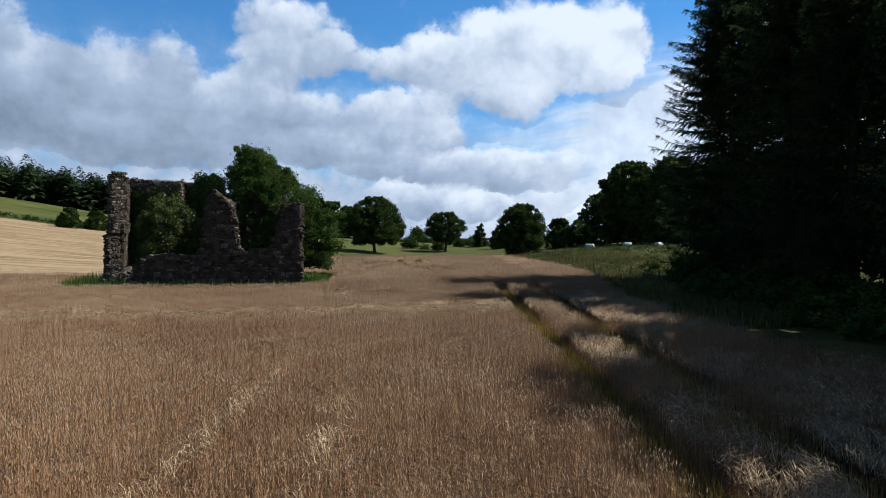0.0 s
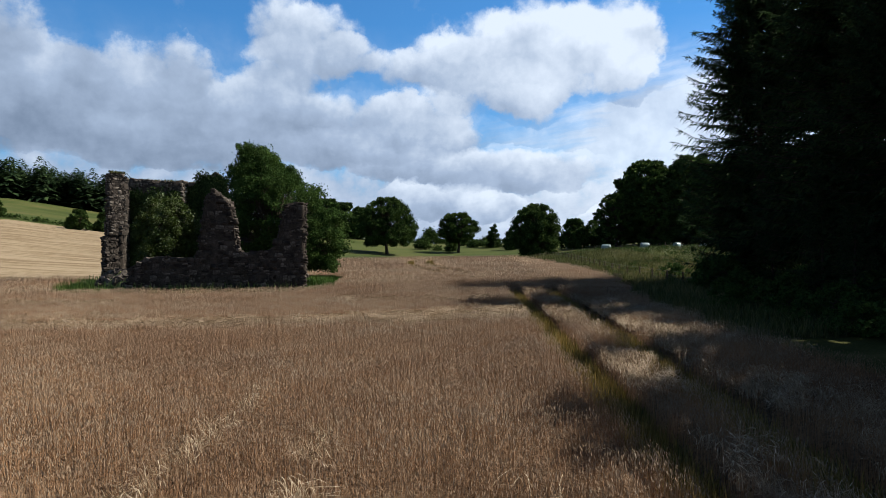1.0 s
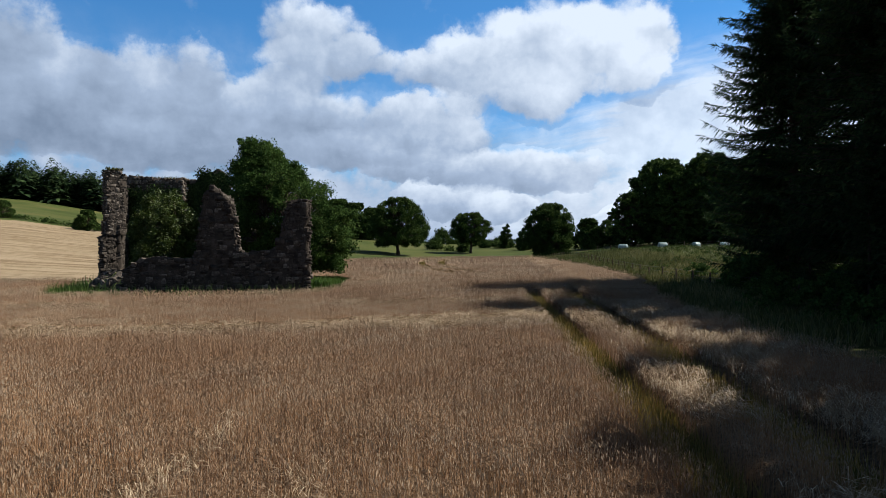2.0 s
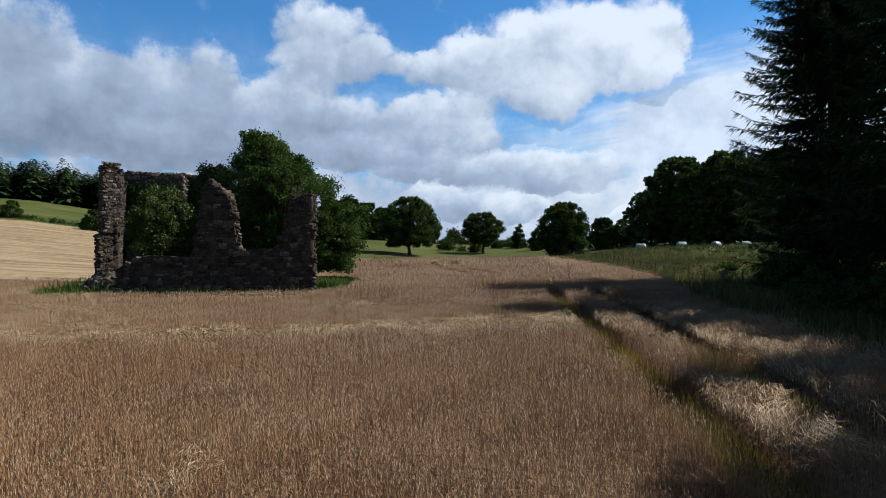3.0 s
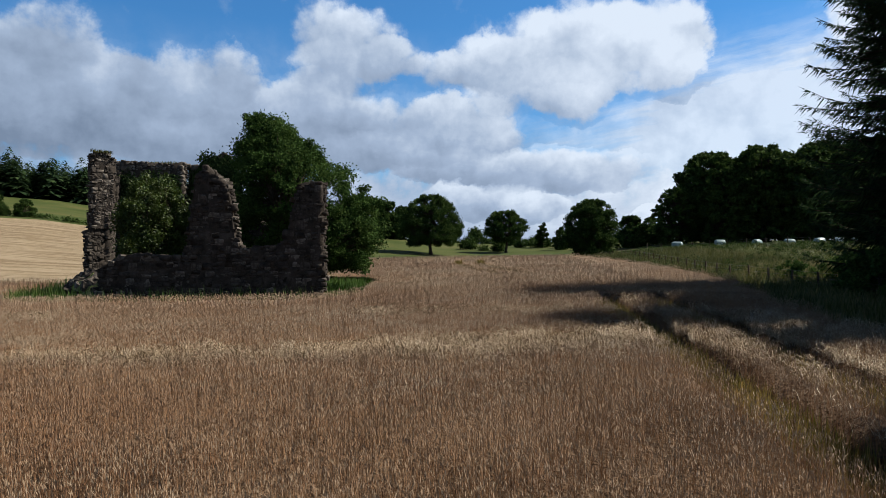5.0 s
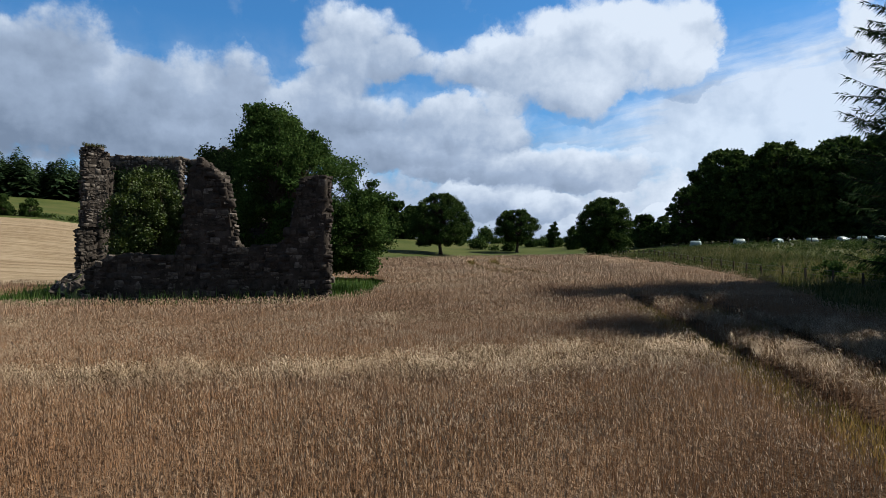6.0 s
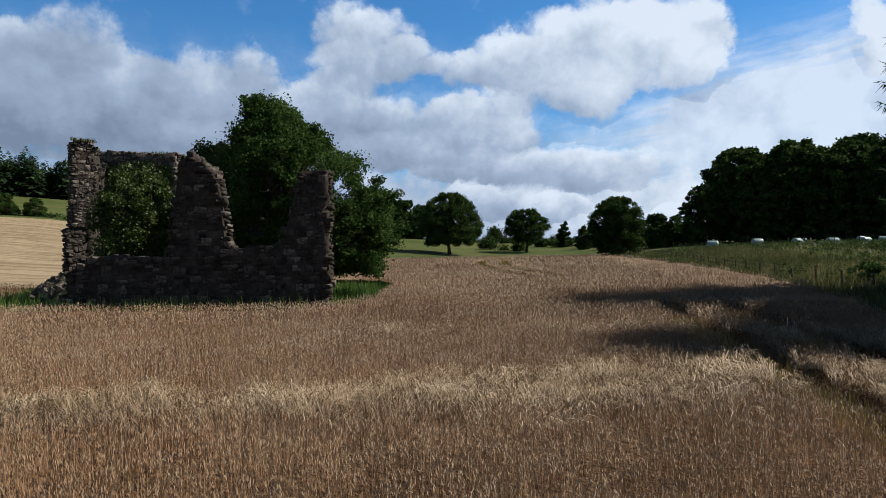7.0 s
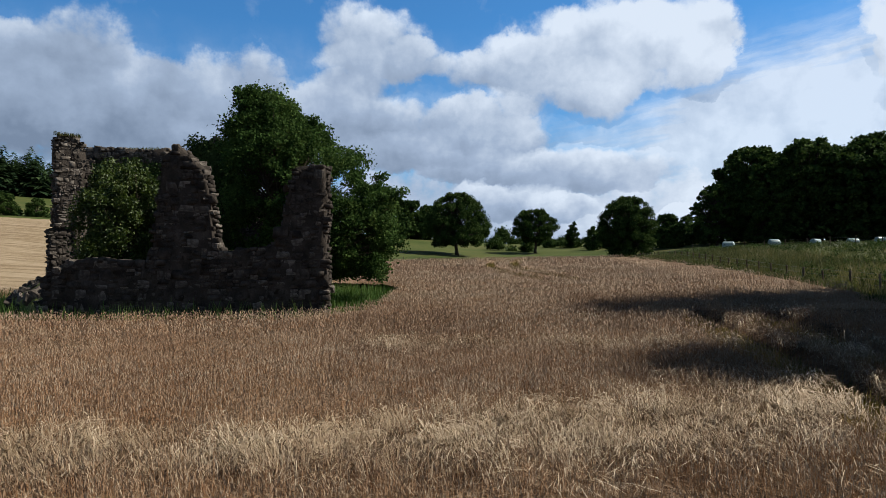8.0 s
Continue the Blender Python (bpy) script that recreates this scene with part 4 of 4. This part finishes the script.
hedge("hedge", 97, crest([-1.5, 1, 4, 7, 10, 14], 5), 3.2, 2.6, 9000, 0.5, "dark field hedge along the top of the pasture")
hedge("hedge", 98, crest([5.6, 7.4, 9.5, 12], 62), 2.4, 2.6, 5000, 0.5, "dark field hedge across the far pasture")
hedge("hedge", 94, [(20, 268), (34, 262)], 2.0, 2.4, 1600, 0.6, "dark field hedge across the far pasture")
hedge("hedge", 96, [(60, 216), (92, 206), (118, 182), (138, 142)], 6.0, 7.0, 13000, 1.1, "dark undergrowth behind the trunks of the wood")
hedge("hedge", 95, [(-120, 118), (-98, 128), (-80, 138), (-56, 133)], 0.9, 1.2, 5000, 0.3, "rough grass strip and low scrub above the stubble")

# bushes on the slope below the plantation
for hx, hy, hs in [(-58.7, 127, 0.42), (-55.6, 131, 0.42), (-84, 135, 0.45), (-80, 138, 0.38)]:
    o = copy_thing(low_kinds[0], pose(*foot(hx, hy), 0, 0, hx * 19))
    o.scale = (hs * 1.15, hs, hs)

# ---------------------------------------------------------------- the ruined house
def chunk(r, w=1.0, h=1.0, d=1.0, round_by=0.16):
    """A rough stone: a chamfered block with every corner pushed a little."""
    bm = bmesh.new()
    bmesh.ops.create_cube(bm, size=1)
    bmesh.ops.bevel(bm, geom=bm.edges[:], offset=round_by, segments=1, affect="EDGES", profile=0.6)
    for v in bm.verts:
        v.co = Vector((v.co.x * w, v.co.y * d, v.co.z * h)) + Vector(r.normal(0, 0.06, 3))
    me = bpy.data.meshes.new("stone")
    bm.to_mesh(me)
    bm.free()
    me.materials.append(M_STONE)
    return me


stone_r = np.random.default_rng(12)
STONES = [chunk(stone_r, round_by=b) for b in (0.08, 0.11, 0.14, 0.18, 0.2, 0.1, 0.16, 0.13)]


def wall_core(r, length, thick, top, bottom=-0.35, step=0.22):
    """The mortared core of a wall along local x, its top following top(x), rough all over."""
    nx = max(int(length / step), 3)
    nz = 16
    V, F = [], []
    xs = np.linspace(0, length, nx)
    tz = np.array([top(x) for x in xs])
    for side in (0, 1):
        for i, x in enumerate(xs):
            for k in range(nz):
                f = k / (nz - 1)
                end = (i in (0, nx - 1)) * 0.06
                V.append((x + r.normal(0, 0.02 + end), side * thick + r.normal(0, 0.022) + (0.02 if side == 0 else -0.02) * f, bottom + (tz[i] - bottom) * f + r.normal(0, 0.03) * (k == nz - 1)))
    def at(s, i, k):
        return (s * nx + i) * nz + k
    for i in range(nx - 1):
        for k in range(nz - 1):
            F.append((at(0, i, k), at(0, i + 1, k), at(0, i + 1, k + 1), at(0, i, k + 1)))
            F.append((at(1, i + 1, k), at(1, i, k), at(1, i, k + 1), at(1, i + 1, k + 1)))
        F.append((at(0, i, nz - 1), at(0, i + 1, nz - 1), at(1, i + 1, nz - 1), at(1, i, nz - 1)))
    for k in range(nz - 1):
        F.append((at(1, 0, k), at(0, 0, k), at(0, 0, k + 1), at(1, 0, k + 1)))
        F.append((at(0, nx - 1, k), at(1, nx - 1, k), at(1, nx - 1, k + 1), at(0, nx - 1, k + 1)))
    return mesh_of("wall", V, np.array(F), (M_MORTAR,))


def lay(r, wall, spots, limit=290):
    """Stones, each (x, y, z, length, depth, height, turn), as objects under a wall; those past the limit joined."""
    rest = []
    for n, (x, y, z, l, d, h, turn) in enumerate(spots):
        me = STONES[int(r.integers(len(STONES)))]
        m = pose(x, y, z, r.normal(0, 2.5), r.normal(0, 5.5), turn + r.normal(0, 2)) @ Matrix.Diagonal((l, d, h, 1))
        if n < limit:
            ob = new("stone", me)
            ob.parent = wall
            ob.matrix_basis = m
        else:
            rest.append((me, m))
    if rest:
        V, F, n = [], [], 0
        for me, m in rest:
            co = np.array([m @ v.co for v in me.vertices])
            for p in me.polygons:
                q = list(p.vertices)
                F += [(n + q[0], n + q[i], n + q[i + 1]) for i in range(1, len(q) - 1)]
            V.append(co)
            n += len(co)
        tagged(part("infill", mesh_of("infill", np.concatenate(V), np.array(F), (M_STONE,)), None, wall), kind="stuff")


def courses(r, x0, x1, top, bottom, size, depth, place):
    """Random rubble over a face from x0 to x1: uneven lifts, each broken into columns of one to three stones."""
    out, z = [], bottom
    while z < 12:
        lift = size * r.uniform(1.1, 1.9)
        x, any_stone = x0 + r.uniform(-0.3, 0.05), False
        while x < x1:
            l = size * r.uniform(0.8, 2.3)
            kinds = int(r.choice([1, 2, 3], p=[0.3, 0.5, 0.2]))
            cuts = np.concatenate([[0], np.sort(r.uniform(0.25, 0.75, kinds - 1)), [1]]) if kinds < 3 else np.array([0, r.uniform(0.22, 0.42), r.uniform(0.55, 0.75), 1])
            for c0, c1 in zip(cuts[:-1], cuts[1:]):
                pieces = 2 if (c1 - c0 < 0.45 and l > size * 1.3) else 1
                at = x
                for q in range(pieces):
                    pl = l if pieces == 1 else l * (r.uniform(0.35, 0.65) if q == 0 else 1) - (at - x if q else 0)
                    h = lift * (c1 - c0)
                    xm, zm = at + pl / 2, z + lift * (c0 + c1) / 2
                    at += pl
                    if xm < x0 or xm > x1 or zm > top(xm):
                        continue
                    any_stone = True
                    if r.random() < 0.95:
                        out.append(place(xm, zm + r.normal(0, 0.012), pl * r.uniform(0.86, 0.97), h * r.uniform(0.84, 0.97)))
            x += l
        if not any_stone:
            break
        z += lift
    return out


def profile(points):
    xs, zs = zip(*points)
    return lambda x: float(np.interp(x, xs, zs))


GZ0 = 0.62       # ground under the front of the house
house = empty("ruined_house", (-13, 48, GZ0), "roofless ruined stone house with broken walls", "ruin")


def stone_wall(name, seed, origin, turn, length, thick, points, size, end_faces="", limit=290, back=False, label="", bottom=0.0):
    """One broken wall of the house: its core, with stones on its face, its ends and its top."""
    r = np.random.default_rng(seed)
    top = profile(points)
    wall = part(name, wall_core(r, length, thick, top, bottom - 0.35 if bottom == 0 else bottom), None, house, label)
    wall.matrix_basis = Matrix.Translation(Vector(origin) - house.location) @ pose(0, 0, 0, 0, 0, turn)
    rows = courses(r, 0, length, top, bottom, size, 0.3, lambda x, z, l, h: (x, 0.112 + r.normal(0, 0.012), z, l, 0.26, h, 0))
    if back:
        rows += courses(r, 0, length, top, bottom, size, 0.3, lambda x, z, l, h: (x, thick - 0.07 + r.normal(0, 0.02), z, l, 0.26, h, 0))
    for e in end_faces:
        xe = 0.08 if e == "0" else length - 0.08
        rows += courses(r, 0, thick, lambda q: top(xe), bottom, size * 0.75, 0.3, lambda q, z, l, h: (xe + r.normal(0, 0.05), q, z, l * 0.8, 0.3, h * 0.85, 90))
    # loose stones along the broken top, where it is steep too
    x = 0.0
    while x < length:
        l = size * r.uniform(0.5, 1.2)
        za, zb = top(x), top(min(x + l, length))
        steps = max(int(abs(zb - za) / (size * 0.55)), 1)
        for s in range(steps):
            rows.append((x + l * (s + 0.5) / steps, thick * r.uniform(0.25, 0.75), za + (zb - za) * (s + 0.5) / steps - 0.05, l * r.uniform(0.8, 1.3), thick * r.uniform(0.4, 0.9), size * r.uniform(0.4, 0.85), r.normal(0, 18)))
        x += l
    order = r.permutation(len(rows))
    lay(r, wall, [rows[i] for i in order], limit)
    return wall


stone_wall("front_wall", 61, (-16.25, 43.6, GZ0), 0, 10.5, 0.8,
           [(0, 1.75), (0.5, 2.1), (0.9, 2.4), (1.6, 2.5), (2.4, 2.52), (3.2, 2.4), (3.9, 2.3), (4.1, 2.6), (4.25, 3.0), (4.35, 4.6), (4.5, 6.15), (4.8, 6.45), (5.1, 6.62), (5.25, 6.55), (5.36, 6.2), (5.8, 6.12), (6.0, 5.7), (6.12, 5.3), (6.2, 4.9), (6.12, 4.5), (6.28, 4.0), (6.4, 3.35),
            (6.55, 2.85), (6.85, 2.72), (7.7, 2.86), (8.5, 2.96), (8.75, 3.1), (8.95, 3.7), (9.1, 4.4), (9.2, 5.1), (9.3, 5.75), (9.85, 5.88), (10.5, 5.85)], 0.28, "1", label="broken front wall of dark rubble stone")
SIDE = "tall broken end of the side wall, sunlit"
stone_wall("side_wall", 62, (-20.75, 51.5, GZ0 + 0.2), 45, 1.25, 0.7, [(0, 8.1), (0.25, 8.4), (0.7, 8.4), (1.0, 8.2), (1.25, 7.9)], 0.19, "0", back=True, label=SIDE, bottom=3.85)
stone_wall("side_wall", 66, (-20.95, 51.4, GZ0 + 0.2), 45, 0.85, 0.75, [(0, 3.7), (0.5, 3.95), (0.85, 3.9)], 0.2, "01", back=True, label=SIDE)
stone_wall("side_wall", 67, (-20.1, 52.15, GZ0 + 0.2), 97, 2.0, 0.6, [(0, 4.6), (1.0, 5.4), (2.0, 7.6)], 0.26, label="shaded inner face of the side wall")
stone_wall("back_wall", 63, (-21.2, 54.2, GZ0 + 0.25), 0, 4.65, 0.75, [(0, 8.0), (1.2, 8.15), (2.5, 8.05), (3.7, 7.95), (4.65, 8.05)], 0.25, "1", limit=200)
stone_wall("gable_wall", 64, (-16.6, 55.3, GZ0 + 0.3), 0, 5.2, 0.75, [(0, 7.9), (0.8, 8.0), (1.6, 8.4), (2.3, 8.8), (2.7, 8.4), (3.0, 7.7), (3.15, 6.2), (3.6, 5), (5.2, 4.0)], 0.27, "1", limit=200)

# fallen stone where the corner has come down
heap = empty("rubble_heap", foot(-17.5, 45.8), "low heap of fallen stones and turf beside the ruin", "rubble")
hr = np.random.default_rng(15)
bm = bmesh.new()
bmesh.ops.create_icosphere(bm, subdivisions=3, radius=1)
for v in bm.verts:
    q = 1 + 0.25 * noise.noise(v.co * 2.1) + 0.14 * noise.noise(v.co * 6)
    v.co = Vector((v.co.x * 2.5 * q, v.co.y * 1.2 * q, v.co.z * 1.6 * q))
mound = part("mound", bm, M_MOSS, heap)
mound.matrix_basis = pose(0, 0, 0, 0, 0, -38)
for k in range(150):
    a, q = hr.uniform(0, 2 * np.pi), hr.random() ** 0.5
    lx, ly = 2.4 * q * math.cos(a), 1.1 * q * math.sin(a)
    lz = 1.6 * math.sqrt(max(1 - q * q, 0.02))
    ob = new("stone", STONES[k % 8])
    ob.parent = mound
    s = hr.uniform(0.25, 0.7)
    ob.matrix_basis = pose(lx, ly, lz - 0.05, *hr.uniform(-30, 30, 2), hr.uniform(0, 180)) @ Matrix.Diagonal((s, s * 0.7, s * 0.5, 1))

# ---------------------------------------------------------------- fence
def post_mesh(h, rad, seed):
    r = np.random.default_rng(seed)
    bm = bmesh.new()
    bmesh.ops.create_cone(bm, cap_ends=True, segments=9, radius1=rad, radius2=rad * 0.9, depth=h)
    bmesh.ops.bevel(bm, geom=[e for e in bm.edges if all(v.co.z > 0 for v in e.verts)], offset=rad * 0.25, segments=1, affect="EDGES")
    for v in bm.verts:
        v.co += Vector((*r.normal(0, rad * 0.06, 2), h / 2 - 0.35))
    me = bpy.data.meshes.new("post")
    bm.to_mesh(me)
    bm.free()
    me.materials.append(M_POST)
    return me


def fence(name, line, spacing, h, rad, label, wires=(0.35, 0.65, 0.95)):
    P = np.array(line, float)
    seg = np.concatenate([[0], np.cumsum(np.linalg.norm(np.diff(P, axis=0), axis=1))])
    s = np.arange(0, seg[-1], spacing)
    xs, ys = np.interp(s, seg, P[:, 0]), np.interp(s, seg, P[:, 1])
    zs = soil(xs, ys)
    root = empty(name, (xs[0], ys[0], zs[0]), label, "fence")
    kinds = [post_mesh(h + 0.35, rad, q) for q in range(3)]
    r = np.random.default_rng(3)
    base = np.array([xs[0], ys[0], zs[0]])
    for i, (x, y, z) in enumerate(zip(xs, ys, zs)):
        ob = new("post", kinds[i % 3])
        ob.parent = root
        ob.matrix_basis = pose(x - base[0], y - base[1], z - base[2] + r.normal(0, 0.04), r.normal(0, 2), r.normal(0, 2), r.uniform(0, 360))
    for w in wires:
        pts = np.stack([xs, ys, zs + w], -1) - base
        part("wire", mesh_of("wire", *tube(pts, np.full(len(pts), 0.006), 4), (M_WIRE,)), None, root)


fence("field_fence", [(21.6, 38), (21.2, 46), (20.4, 55), (20.0, 60), (20.2, 66), (20.7, 73), (21.3, 80), (22.3, 92), (22.6, 104), (24, 124)], 2.4, 1.0, 0.065, "weathered wooden post and wire fence along the field")
fence("meadow_fence", [(33, 122), (44, 104), (52, 92)], 3.0, 1.1, 0.06, "thin post and wire fence across the meadow")
fence("pasture_fence", [(-30, 150), (-4, 152), (12, 150)], 3.2, 1.1, 0.06, "thin post and wire fence below the pasture")

# ---------------------------------------------------------------- wrapped bales
def bale_mesh(seed):
    r = np.random.default_rng(seed)
    bm = bmesh.new()
    bmesh.ops.create_cone(bm, cap_ends=True, segments=26, radius1=0.6, radius2=0.6, depth=1.45)
    bmesh.ops.bevel(bm, geom=[e for e in bm.edges if abs(e.verts[0].co.z - e.verts[1].co.z) < 0.01], offset=0.16, segments=3, affect="EDGES", profile=0.5)
    bmesh.ops.rotate(bm, verts=bm.verts, matrix=Matrix.Rotation(radians(90), 3, "X"))
    for v in bm.verts:
        q = noise.noise(v.co * 3 + Vector((seed, 0, 0))) * 0.03
        v.co = v.co * (1 + q)
        v.co.z = max(v.co.z, -0.52) + 0.52
    me = bpy.data.meshes.new("wrap")
    bm.to_mesh(me)
    bm.free()
    for p in me.polygons:
        p.use_smooth = True
    me.materials.append(M_BALE)
    return me


BALES = [bale_mesh(k) for k in range(3)]
bale_spots = [(33.8, 110), (42.9, 117), (49.2, 118), (52.8, 115), (56.2, 113), (60.5, 111), (75, 146), (68, 128), (80, 138)]
for k, (bx, by) in enumerate(bale_spots):
    ob = new("wrapped_bale", BALES[k % 3])
    ob.matrix_world = pose(*foot(bx, by), 0, 0, 60 + 31 * k % 70)
    tagged(ob, "pale mint plastic-wrapped silage bale lying in the meadow", "bale", "bales in the meadow")

# ---------------------------------------------------------------- ivy and turf on the walls
def ivy(name, seed, x0, x1, y, z0, z1, count, label, leaf=0.16):
    """Ivy spread over a wall that faces -y, ragged along its top."""
    r = np.random.default_rng(seed)
    n = int(count / 220)
    C = np.stack([r.uniform(x0, x1, n), y + r.normal(0, 0.08, n), z0 + (z1 - z0) * r.random(n) ** 0.8], -1)
    S = r.uniform(0.35, 0.75, n)
    V, F = leaf_cloud(r, C, S, count, leaf, 0.9)
    V[:, 1] = y + (V[:, 1] - y) * 0.35
    return tagged(new(name, mesh_of(name, V, F, (M_IVY,))), label, "ivy", kind="stuff")


# these leaves also deepen the shade on the back wall by their dark colour
ivy("ivy", 71, -20.6, -17.0, 54.05, 1.6, 7.9, 24000, "dark ivy darkening the shaded inside of the back wall")
ivy("ivy", 72, -16.2, -13.4, 55.15, 1.6, 8.3, 26000, "dark ivy darkening the shaded inside of the back wall")


ivy("ivy", 74, -15.5, -13.7, 55.2, 7.4, 9.35, 7000, "dark ivy over the top of the gable")


def turf(name, x, y, z, tall, label, mat):
    ob = blades(name, x, y, tall, 0.012, mat, lift=z - soil(x, y))
    return tagged(ob, label, "grass", kind="stuff")


tr = np.random.default_rng(8)
tx = tr.uniform(-20.8, -20.0, 260)
turf("wall_top_grass", tx, tx + 72.25 + tr.uniform(-0.2, 0.2, 260), 9.15 + 0 * tx, 0.22 + 0 * tx, "dry grass tufts along the top of the side wall", M_GRASS)
tx = tr.uniform(-20.6, -16.6, 600)
turf("wall_top_grass", tx, tr.uniform(54.3, 54.9, 600), 8.85 + 0 * tx, 0.2 + 0 * tx, "dry grass tufts along the top of the back wall", M_GRASS)
tx = tr.uniform(-7.0, -5.8, 200)
turf("wall_top_grass", tx, tr.uniform(43.7, 44.3, 200), 6.42 + 0 * tx, 0.12 + 0 * tx, "thin grass on top of the corner pier", M_GRASS)

# docks and thistles scattered through the meadow
wr = np.random.default_rng(33)
wx, wy = scatter(18, 62, 50, 125, 900, lambda x, y: (x > verge_x(y) + 1.2) & (x < 0.75 * y) & (wavy(x, y, 0.25, 3) > -0.15))
WC = np.stack([wx, wy, soil(wx, wy) + 0.32], -1)
tagged(new("meadow_weeds", mesh_of("meadow_weeds", *leaf_cloud(wr, WC, wr.uniform(0.25, 0.6, len(wx)), 26000, 0.13, 0.75), (M_LEAF_FAR,))), "dark green docks and thistles among the meadow grass", "weeds", kind="stuff")

# ---------------------------------------------------------------- undergrowth below the spruces
bramble = broadleaf("bramble_bush", 81, 2.4, [(0.1, 2.0), (0.8, 2.4), (1.6, 1.8), (2.3, 0.7)], foot(21.5, 45.5), "dark bramble bush in the shade of the spruces", "bush", 40, 0.55, 3600, 0.2, 0.05, mat=M_LEAF, fork=0.05, stems=3, group="brambles under the spruces")
for bx, by, bs in [(17.3, 36, 0.6), (20.5, 41, 0.7), (18.5, 32.5, 0.6), (19.5, 35, 0.8), (17.8, 27, 0.6), (19, 30, 0.8), (17.5, 22, 0.6), (19, 25, 0.9), (25, 48, 0.8), (23, 38, 0.9), (22, 31, 1.0), (16.3, 18, 0.6), (19.5, 19, 0.9), (27, 57.5, 0.7), (31, 60, 0.9), (24.5, 52, 0.75), (22.8, 56.5, 0.6), (23.6, 49.5, 0.7), (30, 49, 1.0), (28, 40, 1.0), (33, 55, 0.9)]:
    o = copy_thing(bramble, pose(*foot(bx, by), 0, 0, 41 * bx + 7 * by))
    o.scale = (bs, bs, bs * 0.9)
